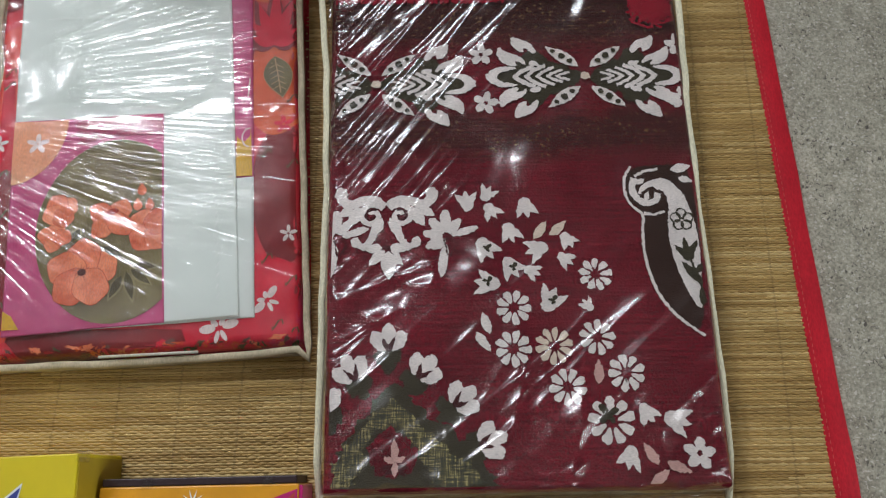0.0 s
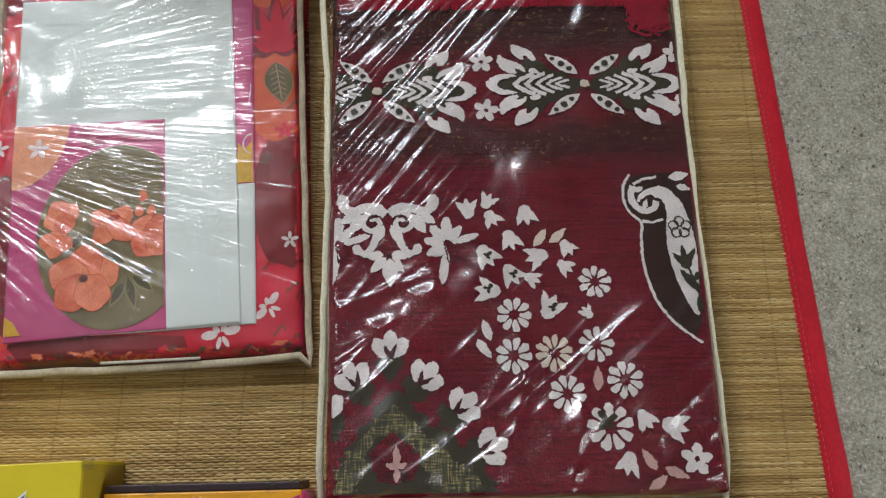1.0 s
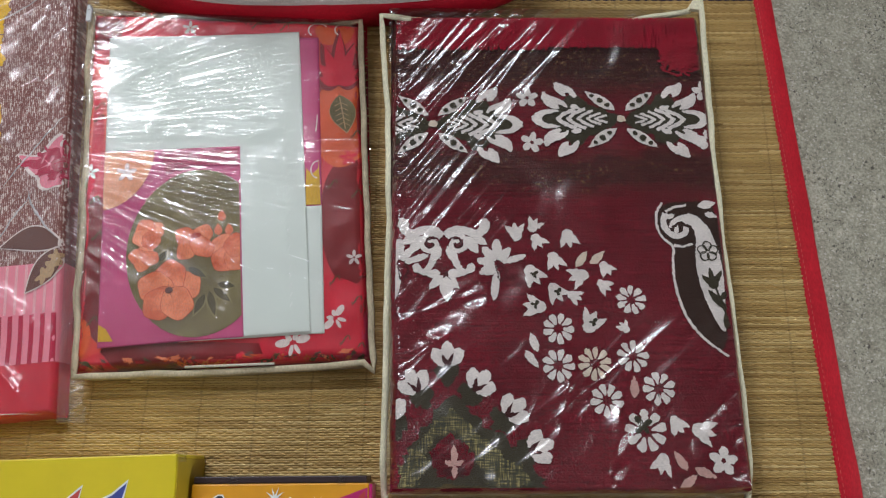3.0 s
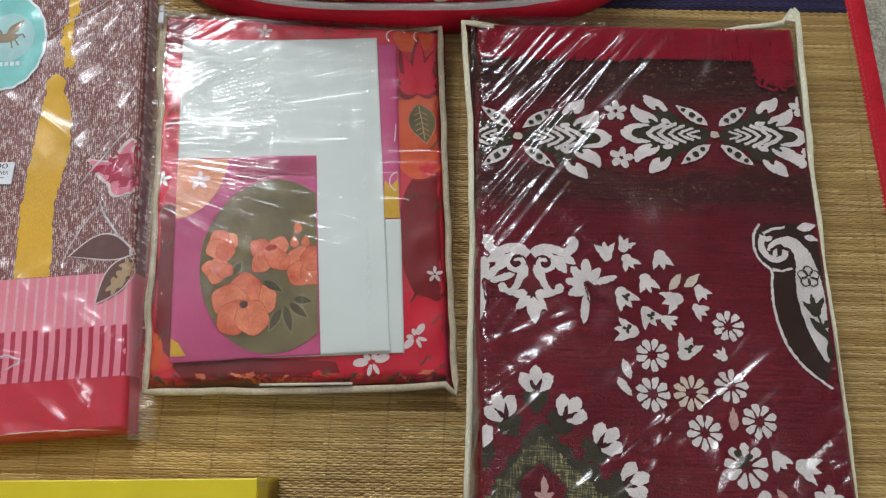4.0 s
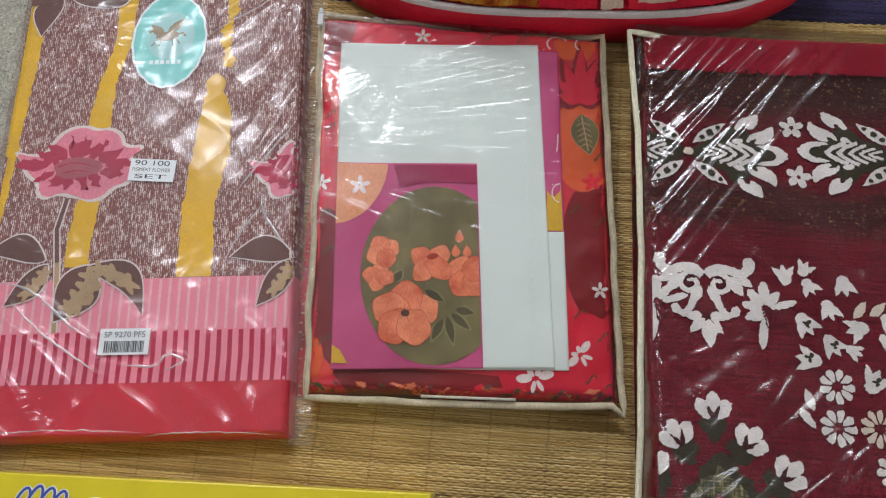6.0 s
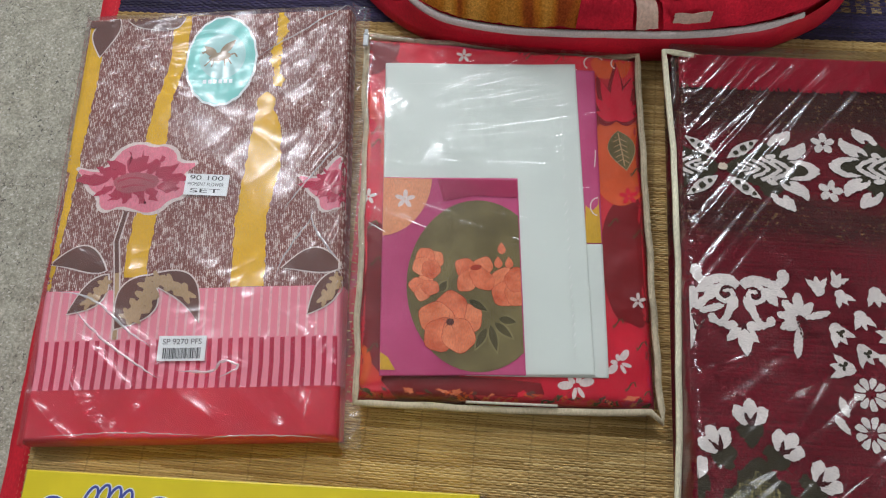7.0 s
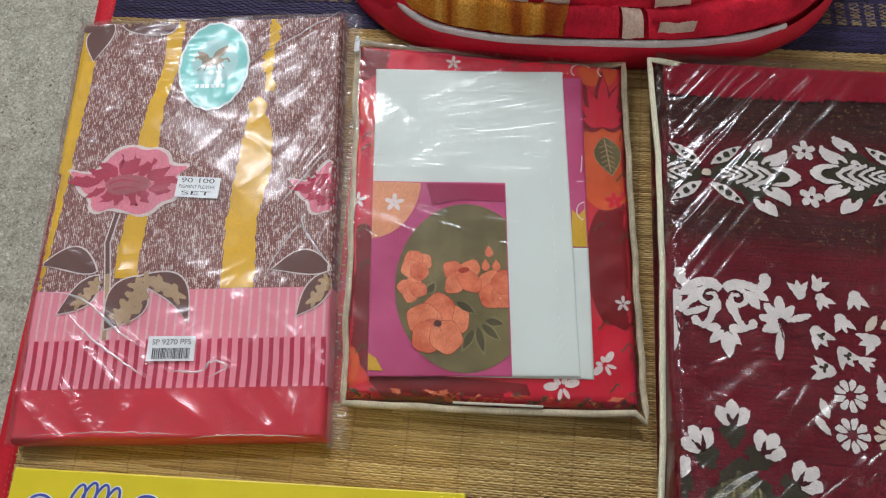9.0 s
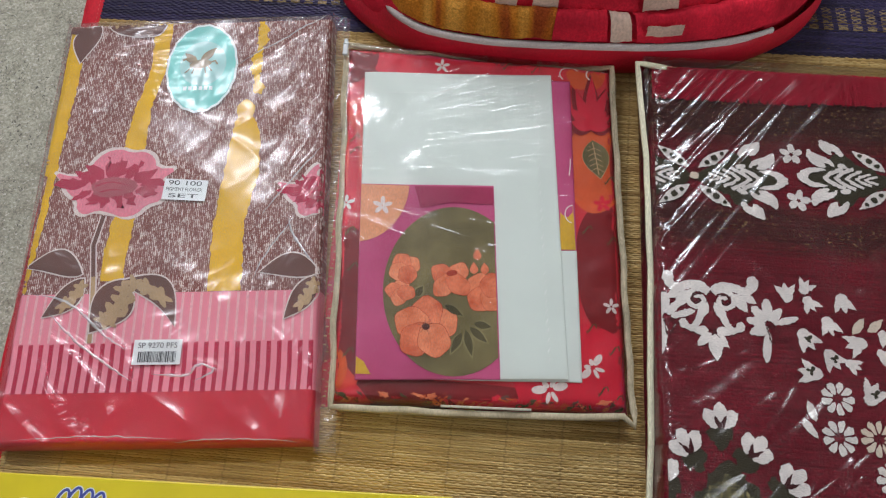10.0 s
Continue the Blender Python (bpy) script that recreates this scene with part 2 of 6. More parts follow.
def gold_weave_material():
    m = material("green and gold weave", rough=0.7, specular=0.3)
    warp, weft = noise_node(m, coords(m, (900, 60, 1)), 1.0, 1.0), noise_node(m, coords(m, (90, 800, 1)), 1.0, 1.0)
    spots = maths(m, "ADD", maths(m, "MULTIPLY", warp, 0.5), maths(m, "MULTIPLY", weft, 0.5))
    slow = noise_node(m, coords(m), 60.0, 2.0)
    base = ramp(m, spots, [(0.44, (0.045, 0.043, 0.026)), (0.53, (0.11, 0.095, 0.038)), (0.62, (0.40, 0.33, 0.13))])
    return finish(m, mixed(m, 1.0, base, ramp(m, slow, [(0.35, (0.6, 0.6, 0.6)), (0.65, (1.1, 1.1, 1.1))]), "MULTIPLY"), spots, 0.5, 0.001)


def streaked_material():
    """Printed cotton: upright columns of broken white dashes on red-brown."""
    m = material("brown streaked cotton", rough=0.7, specular=0.3)
    sep, join = add(m, "ShaderNodeSeparateXYZ"), add(m, "ShaderNodeCombineXYZ")
    wire(m, coords(m), sep.inputs[0])
    sway = maths(m, "MULTIPLY", noise_node(m, coords(m, (60, 90, 0)), 1.0, 1.0), 0.0016)
    col = maths(m, "DIVIDE", maths(m, "ADD", sep.outputs[0], sway), 0.0020)
    wire(m, maths(m, "MULTIPLY", maths(m, "FLOOR", col), 7.31), join.inputs[0])
    wire(m, maths(m, "MULTIPLY", sep.outputs[1], 125.0), join.inputs[1])
    a = noise_node(m, join.outputs[0], 1.0, 2.0, 0.7)
    b = noise_node(m, coords(m, (900, 620, 1)), 1.0, 2.0)
    rib = maths(m, "MULTIPLY", maths(m, "PINGPONG", col, 0.5), 0.30)
    slow = noise_node(m, coords(m), 30.0, 2.0)
    dash = maths(m, "ADD", maths(m, "ADD", maths(m, "MULTIPLY", a, 0.66), maths(m, "MULTIPLY", b, 0.28)), rib)
    base = ramp(m, dash, [(0.515, (0.190, 0.056, 0.046)), (0.58, (0.32, 0.16, 0.135)), (0.65, (0.70, 0.58, 0.53))])
    base = mixed(m, 1.0, base, ramp(m, slow, [(0.3, (0.88, 0.86, 0.86)), (0.7, (1.08, 1.08, 1.08))]), "MULTIPLY")
    return finish(m, base, dash, 0.15, 0.0005)


def floral_material():
    """Red quilt print: large soft rounds of scarlet, maroon, orange and rose."""
    m = material("red floral print", rough=0.45, specular=0.4)
    v = coords(m)
    warp = add(m, "ShaderNodeVectorMath")
    warp.operation = "MULTIPLY_ADD"
    n = add(m, "ShaderNodeTexNoise")
    n.inputs["Scale"].default_value = 9.0
    wire(m, v, n.inputs["Vector"]), wire(m, n.outputs["Color"], warp.inputs[0])
    warp.inputs[1].default_value = (0.05, 0.05, 0.0)
    wire(m, v, warp.inputs[2])
    cell = add(m, "ShaderNodeTexVoronoi")
    cell.inputs["Scale"].default_value = 11.0
    wire(m, warp.outputs[0], cell.inputs["Vector"])
    sep = add(m, "ShaderNodeSeparateColor")
    wire(m, cell.outputs["Color"], sep.inputs[0])
    base = ramp(m, sep.outputs[0], [(0.0, (0.60, 0.018, 0.035)), (0.36, (0.20, 0.012, 0.016)), (0.58, (0.66, 0.05, 0.03)), (0.74, (0.55, 0.02, 0.08)), (0.88, (0.30, 0.016, 0.02))], True)
    soft = ramp(m, noise_node(m, v, 28.0, 3.0), [(0.3, (0.75, 0.72, 0.72)), (0.7, (1.12, 1.1, 1.1))])
    return finish(m, mixed(m, 1.0, base, soft, "MULTIPLY"), noise_node(m, v, 300.0, 2.0), 0.12, 0.0006)


def striped_plush_material():
    """Soft brown and gold bars running up the fold."""
    m = material("tawny striped plush", rough=0.95, specular=0.1)
    fur = noise_node(m, coords(m), 420.0, 3.0)
    bars = noise_node(m, coords(m, (34, 5, 1)), 1.0, 2.0, 0.5, 0.3)
    base = ramp(m, bars, [(0.36, (0.30, 0.055, 0.012)), (0.46, (0.52, 0.17, 0.018)), (0.54, (0.50, 0.19, 0.022)), (0.62, (0.70, 0.33, 0.06))])
    return finish(m, mixed(m, 1.0, base, ramp(m, fur, [(0.3, (0.65, 0.65, 0.65)), (0.7, (1.2, 1.2, 1.2))]), "MULTIPLY"), fur, 0.8, 0.003)


CONCRETE = concrete_material()
PLASTER = paper("grey plaster", (0.33, 0.325, 0.31), 0.85)
REED = reed_material("straw reed", [(0.0, (0.38, 0.235, 0.075)), (0.35, (0.50, 0.33, 0.115)), (0.7, (0.58, 0.40, 0.155)), (1.0, (0.69, 0.51, 0.23))], (0.15, 0.085, 0.03))
PURPLE = reed_material("purple reed", [(0.0, (0.020, 0.014, 0.045)), (0.6, (0.035, 0.024, 0.085)), (1.0, (0.05, 0.035, 0.12))], (0.012, 0.008, 0.02))
# Straw tints lowered so the end dashes carry the bag's shade in their colour.
SHADED_REED = reed_material("straw reed darkened for shade", [(0.0, (0.20, 0.13, 0.05)), (0.5, (0.30, 0.20, 0.085)), (1.0, (0.38, 0.28, 0.13))], (0.10, 0.06, 0.03))
UNDER = cloth("dark straw ground", (0.25, 0.155, 0.058), 0.2)
RED_TAPE = cloth("red cotton tape", (0.56, 0.014, 0.028), 0.12, 700.0)
THREAD = cloth("pale red thread", (0.62, 0.10, 0.09), 0.1)
MAROON = blanket_material()
WHITE_YARN = yarn("cream yarn", (0.78, 0.71, 0.67))
CREAM_YARN = yarn("buff yarn", (0.70, 0.58, 0.47))
PINK_YARN = yarn("rose yarn", (0.60, 0.36, 0.32))
BLACK_YARN = yarn("black green yarn", (0.056, 0.047, 0.028), 0.95, 0.42)
PAISLEY_YARN = yarn("brown black yarn", (0.050, 0.024, 0.018), 0.95, 0.35)
DOT_YARN = yarn("dark maroon yarn", (0.06, 0.012, 0.014))
FRINGE = yarn("crimson fringe yarn", (0.32, 0.009, 0.026), 0.95, 0.6)
GOLD_WEAVE = gold_weave_material()
FILM = film_material("clear packing tape")
FILM_BLANKET = film_material("clear blanket sleeve film", blanket_relief, 1.70, 0.12, 0.003, 0.70, 0.21)
FILM_QUILT = film_material("clear quilt sleeve film", quilt_relief, 1.15, 0.07, 0.0, 0.20)
# Its milk lays an even white veil that stands in for the sleeve's sheen.
FILM_SOFT = film_material("clear sleeve film", bedsheet_relief, 0.80, 0.12, 0.03, 0.60, 0.24)
# Milk white here paints the bright glint along sharp creases.
FOLD_GLINT = film_material("white glint on film folds", plain_relief, 3.0, 0.12, 0.42)
FILM_FLAP = film_material("creased sleeve edge", flap_relief, 2.0, 0.10, 0.10)
CREAM_TAPE = cloth("cream binding tape", (0.80, 0.76, 0.55), 0.08, 800.0)
BEIGE_TAPE = cloth("beige binding tape", (0.52, 0.44, 0.30), 0.2, 800.0, 0.75, 0.25, None, 60.0)
PALE_TAPE = cloth("pale binding tape", (0.60, 0.55, 0.46), 0.15, 800.0)
FLORAL = floral_material()
LINEN = cloth("white cotton", (0.68, 0.73, 0.675), 0.035, 2600.0, 0.7, 0.06, None, 18.0, 0.06)
SEAM = cloth("white stitch thread", (0.85, 0.86, 0.83), 0.05)
MAGENTA = cloth("magenta print", (0.50, 0.050, 0.16), 0.14, 900.0, 0.5, 0.1, (0.60, 0.10, 0.24), 14.0, 0.12)
DEEP_MAGENTA = cloth("deep magenta print", (0.36, 0.022, 0.085), 0.2, 900.0, 0.5, 0.1)
PEACH = cloth("peach print", (0.74, 0.31, 0.16), 0.10, 900.0, 0.5, 0.1)
OLIVE = cloth("olive print", (0.17, 0.135, 0.055), 0.30, 900.0, 0.5, 0.1, None, 24.0)
GOLDEN = cloth("golden print", (0.62, 0.36, 0.03), 0.15, 900.0, 0.5, 0.1)
POPPY = cloth("poppy print", (0.76, 0.13, 0.05), 0.25, 900.0, 0.5, 0.1, (0.84, 0.25, 0.12), 55.0)
POPPY_PALE = cloth("pale poppy print", (0.80, 0.18, 0.07), 0.20, 900.0, 0.5, 0.1, (0.86, 0.30, 0.15), 45.0)
POPPY_DARK = cloth("poppy line print", (0.42, 0.045, 0.020), 0.2, 900.0, 0.5, 0.1)
LEAF_DARK = cloth("dark leaf print", (0.085, 0.07, 0.028), 0.3, 900.0, 0.5, 0.1)
LEAF_PALE = cloth("pale leaf print", (0.24, 0.20, 0.085), 0.3, 900.0, 0.5, 0.1)
SCARLET = cloth("scarlet print", (0.62, 0.012, 0.035), 0.18, 900.0, 0.45, 0.1)
DEEP_RED = cloth("deep red print", (0.21, 0.010, 0.014), 0.18, 900.0, 0.45, 0.1)
ORANGE = cloth("orange print", (0.60, 0.09, 0.025), 0.25, 900.0, 0.45, 0.1)
ROSE_HEART = cloth("dusky rose print", (0.42, 0.085, 0.11), 0.2, 900.0, 0.6, 0.1)
ROSE = cloth("rose print", (0.76, 0.21, 0.28), 0.12, 900.0, 0.6, 0.1)
CRIMSON = cloth("crimson print", (0.42, 0.014, 0.055), 0.18, 900.0, 0.6, 0.1)
BROWN = cloth("brown leaf print", (0.135, 0.052, 0.040), 0.2, 900.0, 0.6, 0.1)
TAN = cloth("tan leaf print", (0.46, 0.30, 0.16), 0.2, 900.0, 0.6, 0.1)
OUTLINE = cloth("white outline print", (0.74, 0.62, 0.58), 0.08, 900.0, 0.6, 0.1)
STREAKED = streaked_material()
MUSTARD = cloth("mustard print", (0.74, 0.42, 0.008), 0.12, 900.0, 0.6, 0.1)
PINK = cloth("pink cotton", (0.82, 0.25, 0.32), 0.06, 1500.0, 0.6, 0.06, None, 18.0, 0.10)
PALE_PINK = cloth("pale pink print", (0.84, 0.43, 0.46), 0.06, 900.0, 0.6, 0.1)
STRIPE = cloth("crimson stripe print", (0.46, 0.010, 0.050), 0.12, 900.0, 0.6, 0.1)
RED_COTTON = cloth("red cotton", (0.60, 0.016, 0.040), 0.1, 900.0, 0.55, 0.1)
TEAL = paper("teal printed card", (0.20, 0.60, 0.55), 0.6, 0.18)
CARD_PALE = paper("pale card print", (0.38, 0.62, 0.60), 0.6, 0.12)
CARD = paper("white card", (0.80, 0.82, 0.82), 0.4)
INK = material("black ink", (0.025, 0.025, 0.03), 0.5)
BRONZE = paper("bronze print", (0.20, 0.12, 0.04), 0.4, 0.3)
YELLOW = paper("yellow carton", (0.70, 0.56, 0.015), 0.35, 0.05, 0.15)
CARTON_SHADED = paper("yellow carton darkened for shade", (0.50, 0.36, 0.02), 0.45, 0.1)
BLUE = paper("blue print", (0.05, 0.07, 0.30), 0.35, 0.2)
LOGO_RED = paper("red print", (0.52, 0.06, 0.05), 0.35, 0.2)
LOGO_GREEN = paper("green print", (0.10, 0.36, 0.12), 0.35, 0.1)
AMBER = paper("amber carton", (0.76, 0.34, 0.015), 0.28, 0.08, 0.3)
HOT_PINK = paper("hot pink print", (0.52, 0.015, 0.16), 0.28, 0.12, 0.3)
BLACK_CARD = paper("black carton edge", (0.03, 0.014, 0.016), 0.4)
BAG_RED = cloth("red bag cloth", (0.56, 0.011, 0.030), 0.15, 500.0, 0.5, 0.2)
ZIP_WHITE = cloth("white zip tape", (0.64, 0.56, 0.54), 0.1, 700.0)
PLUSH_STRIPED = striped_plush_material()
PLUSH_RED = cloth("red plush", (0.60, 0.014, 0.036), 0.3, 420.0, 0.95, 0.9, None, 30.0)
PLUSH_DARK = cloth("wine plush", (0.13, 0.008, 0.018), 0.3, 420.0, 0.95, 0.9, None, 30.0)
PLUSH_WHITE = cloth("ivory plush", (0.66, 0.47, 0.38), 0.15, 420.0, 0.95, 0.9, None, 30.0)
METAL = paper("white zip plastic", (0.55, 0.57, 0.57), 0.5)
GLASS_FRAME = paper("painted window frame", (0.6, 0.6, 0.58), 0.5)


# ---- mesh helpers ----
def thing(name, label, category, m=None, group="", kind=""):
    ob = tagged(new(name), label, category, group, kind)
    ob.matrix_world = m or Matrix()
    return ob


def linked(name, me, mat_, parent=None, label="", smooth=True):
    if mat_:
        me.materials.append(mat_)
    if smooth:
        me.polygons.foreach_set("use_smooth", [True] * len(me.polygons))
    ob = new(name, me)
    if parent:
        ob.parent = parent
    return tagged(ob, label)


def part(name, bm, mat_, parent, label="", smooth=False):
    me = bpy.data.meshes.new(name)
    bm.normal_update()
    bm.to_mesh(me)
    bm.free()
    return linked(name, me, mat_, parent, label, smooth)


def raw(name, verts, faces, mat_, parent=None, label="", smooth=True):
    me = bpy.data.meshes.new(name)
    me.from_pydata(verts, [], faces)
    me.update()
    return linked(name, me, mat_, parent, label, smooth)


def box(bm, x0, x1, y0, y1, z0, z1, bevel=0.0):
    r = bmesh.ops.create_cube(bm, size=1.0)["verts"]
    for p in r:
        p.co = ((x0 + x1) / 2 + p.co.x * (x1 - x0), (y0 + y1) / 2 + p.co.y * (y1 - y0), (z0 + z1) / 2 + p.co.z * (z1 - z0))
    if bevel:
        bmesh.ops.bevel(bm, geom=list({e for p in r for e in p.link_edges}), offset=bevel, segments=2, affect="EDGES", profile=0.5)
    return bm


def sheet(name, us, vs, place, mat_, parent, label="", skirt=None):
    """A grid of points place(u, v), with a skirt down to the height skirt(u, v) or none."""
    verts = [place(u, v) for v in vs for u in us]
    n, k = len(us), len(vs)
    faces = [(j * n + i, j * n + i + 1, (j + 1) * n + i + 1, (j + 1) * n + i) for j in range(k - 1) for i in range(n - 1)]
    if skirt is not None:
        rim = [i for i in range(n)] + [j * n + n - 1 for j in range(1, k)] + [(k - 1) * n + i for i in range(n - 2, -1, -1)] + [j * n for j in range(k - 2, 0, -1)]
        start = len(verts)
        verts += [(verts[i][0], verts[i][1], skirt(verts[i][0], verts[i][1])) for i in rim]
        for q in range(len(rim)):
            w = (q + 1) % len(rim)
            faces.append((rim[w], rim[q], start + q, start + w))
    return raw(name, verts, faces, mat_, parent, label)


def spread(a, b, n, power=1.0):
    """n values from a to b, closer together near the ends."""
    t = np.linspace(-1, 1, n)
    t = np.sign(t) * (1 - (1 - np.abs(t)) ** power) if power != 1 else t
    return list((a + b) / 2 + (b - a) / 2 * t)


def smooth01(x):
    x = min(1.0, max(0.0, x))
    return x * x * (3 - 2 * x)


def decal(name, outlines, mat_, parent, height, lift, label="", inside=None):
    """A flat figure made of closed outlines that lies on the surface height(u, v)."""
    bm = bmesh.new()
    for layer, pts in enumerate(outlines):
        if inside:
            pts = [inside(u, v) for u, v in pts]
        face = bm.faces.new([bm.verts.new((u, v, 2e-5 * layer)) for u, v in pts])
        face.normal_update()
        if face.normal.z < 0:
            face.normal_flip()
    bmesh.ops.triangulate(bm, faces=bm.faces[:])
    for _ in range(5):
        far = [e for e in bm.edges if e.calc_length() > 0.009]
        if not far:
            break
        bmesh.ops.subdivide_edges(bm, edges=far, cuts=1)
        bmesh.ops.triangulate(bm, faces=bm.faces[:])
    for p in bm.verts:
        p.co.z += height(p.co.x, p.co.y) + lift
    return part(name, bm, mat_, parent, label, True)


def woven(pts, seed=0, step=0.0013, rough=0.00085):
    """Breaks an outline into the small uneven steps of a weave."""
    out = []
    for (a, b), (c, d) in zip(pts, pts[1:] + pts[:1]):
        k = max(1, int(math.hypot(c - a, d - b) / step))
        for i in range(k):
            x, y = a + (c - a) * i / k, b + (d - b) * i / k
            out.append((x + rough * noise.noise(Vector((x * 900, y * 900, seed + 0.3))) * 1.6, y + rough * noise.noise(Vector((x * 900, y * 900, seed + 40.7))) * 1.6))
    return out


def trimmed(pts, w):
    """Cuts an outline off at u = -w and u = w."""
    for side in (1, -1):
        out = []
        for (a, b), (c, d) in zip(pts, pts[1:] + pts[:1]):
            if side * a <= w:
                out.append((a, b))
            if (side * a <= w) != (side * c <= w):
                t = (side * w - a) / (c - a)
                out.append((side * w, b + (d - b) * t))
        pts = out
        if not pts:
            break
    return pts


def soft(pts, closed=True, rounds=2):
    """Rounds the corners of an outline or a line of points."""
    for _ in range(rounds):
        out = [] if closed else [pts[0]]
        n = len(pts)
        for i in range(n if closed else n - 1):
            (a, b), (c, d) = pts[i], pts[(i + 1) % n]
            out += [(0.75 * a + 0.25 * c, 0.75 * b + 0.25 * d), (0.25 * a + 0.75 * c, 0.25 * b + 0.75 * d)]
        pts = out if closed else out + [pts[-1]]
    return pts


def oval(cx, cy, a, b, turn=0.0, n=20, wave=0.0, k=5, phase=0.0):
    c, s, pts = math.cos(turn), math.sin(turn), []
    for i in range(n):
        t = 2 * math.pi * i / n
        r = 1 + wave * math.sin(k * t + phase)
        x, y = a * r * math.cos(t), b * r * math.sin(t)
        pts.append((cx + x * c - y * s, cy + x * s + y * c))
    return pts


def petal(x, y, turn, length, width, bend=0.0, n=8, blunt=0.8, arch=0.0):
    """A leaf from its foot (x, y), pointing along turn (radians), arched by bend."""
    left, right = [], []
    for i in range(n + 1):
        t = i / n
        w = width * math.sin(math.pi * min(1.0, t ** blunt)) * 0.5
        off = bend * math.sin(math.pi * t * 0.5) * t + arch * math.sin(math.pi * t)
        px, py = length * t, off
        left.append((px, py + w))
        right.append((px, py - w))
    c, s = math.cos(turn), math.sin(turn)
    return [(x + a * c - b * s, y + a * s + b * c) for a, b in left + right[-2:0:-1]]


def stroke(pts, width, taper=False):
    """A ribbon outline along a line of points."""
    out, back = [], []
    for i, (x, y) in enumerate(pts):
        ax, ay = pts[max(0, i - 1)]
        bx, by = pts[min(len(pts) - 1, i + 1)]
        d = math.hypot(bx - ax, by - ay) or 1.0
        w = width / 2 * ((1 - 0.75 * i / (len(pts) - 1)) if taper else 1.0)
        out.append((x - (by - ay) / d * w, y + (bx - ax) / d * w))
        back.append((x + (by - ay) / d * w, y - (bx - ax) / d * w))
    return out + back[::-1]


def flower(cx, cy, r, petals, turn=0.0, width=0.5, hole=0.16):
    """Round-ended petals about an open heart; many petals are blunt wedges."""
    out = []
    for i in range(petals):
        a = turn + 2 * math.pi * i / petals
        if petals >= 8:
            d = math.pi / petals
            side = [(0.30, 0.46), (0.60, 0.80), (0.90, 0.74), (1.02, 0.30)]
            wedge = [(k * r, a - w * d) for k, w in side] + [(k * r, a + w * d) for k, w in side[::-1]]
            out.append(soft([(cx + q * math.cos(b), cy + q * math.sin(b)) for q, b in wedge], True, 1))
            continue
        mid, half = r * (1 + hole) / 2, r * (1 - hole) / 2
        out.append(oval(cx + mid * math.cos(a), cy + mid * math.sin(a), half, min(r * width / 2, mid * math.sin(math.pi / petals) * 1.06), a, 14))
    return out


def tulip(cx, cy, r, turn):
    """A small leaf of three points on a rounded base."""
    bx, by = cx - 0.45 * r * math.cos(turn), cy - 0.45 * r * math.sin(turn)
    return [oval(bx + 0.12 * r * math.cos(turn), by + 0.12 * r * math.sin(turn), 0.52 * r, 0.46 * r, turn, 12)] + [petal(bx, by, turn + k, l * r, 0.56 * r, 0, 8, 0.8) for k, l in ((-0.62, 1.35), (0.05, 1.25), (0.66, 1.4))]


def sprig(cx, cy, r, turn, points=3):
    """A small ragged leaf of some points on a round base."""
    pts = []
    for i in range(points * 8):
        t = i / (points * 8) * 2 * math.pi
        k = 0.36 + 0.64 * abs(math.cos(points * t / 2)) ** 1.8
        k *= 0.82 + 0.18 * math.cos(t)
        pts.append((cx + r * k * math.cos(t + turn), cy + r * k * math.sin(t + turn)))
    return pts


def ribbon(name, pts, width, thick, mat_, parent, label="", closed=False, wave=0.0):
    """A flat tape along a line of points in space."""
    fine = []
    count = len(pts) if closed else len(pts) - 1
    for i in range(count):
        a, b = Vector(pts[i]), Vector(pts[(i + 1) % len(pts)])
        n = max(1, int((b - a).length / 0.012))
        fine += [a.lerp(b, j / n) for j in range(n)]
    if not closed:
        fine.append(Vector(pts[-1]))
    verts, faces, n = [], [], len(fine)
    for i, p in enumerate(fine):
        a, b = fine[i - 1] if (closed or i) else p, fine[(i + 1) % n] if (closed or i < n - 1) else p
        d = (b - a)
        side = Vector((d.y, -d.x, 0)).normalized() * width / 2
        k = noise.noise(p * 28) * wave
        o = Vector((side.x * k * 200, side.y * k * 200, k))
        for q, z in ((-1, -0.5), (-0.85, 0.5), (0.85, 0.5), (1, -0.5)):
            verts.append(tuple(p + side * q + o + Vector((0, 0, thick * z))))
    last = n if closed else n - 1
    for i in range(last):
        j = (i + 1) % n
        faces += [(i * 4 + k, j * 4 + k, j * 4 + (k + 1) % 4, i * 4 + (k + 1) % 4) for k in range(4)]
    if not closed:
        faces += [(0, 1, 2, 3), (n * 4 - 1, n * 4 - 2, n * 4 - 3, n * 4 - 4)]
    return raw(name, verts, faces, mat_, parent, label)


def lettering(name, text, size, m, mat_, parent, width=None):
    """Printed words in the built-in font, centred, as a mesh; width stretches them to a length."""
    curve = bpy.data.curves.new(name, "FONT")
    curve.body, curve.size, curve.align_x, curve.align_y = text, size, "CENTER", "CENTER"
    holder = new("lettering_source", curve)
    bpy.context.view_layer.update()
    me = bpy.data.meshes.new_from_object(holder)
    bpy.data.objects.remove(holder)
    span = max(p.co.x for p in me.vertices) - min(p.co.x for p in me.vertices)
    k = width / span if width else 1.0
    for p in me.vertices:
        p.co.x *= k
    ob = linked(name, me, mat_, parent, "", False)
    ob.matrix_local = m
    return ob


def dome(d, r):
    """Rise of a rounded edge at the distance d from it."""
    if d <= 0:
        return 0.0
    t = min(1.0, d / r)
    return math.sqrt(1 - (1 - t) ** 2)


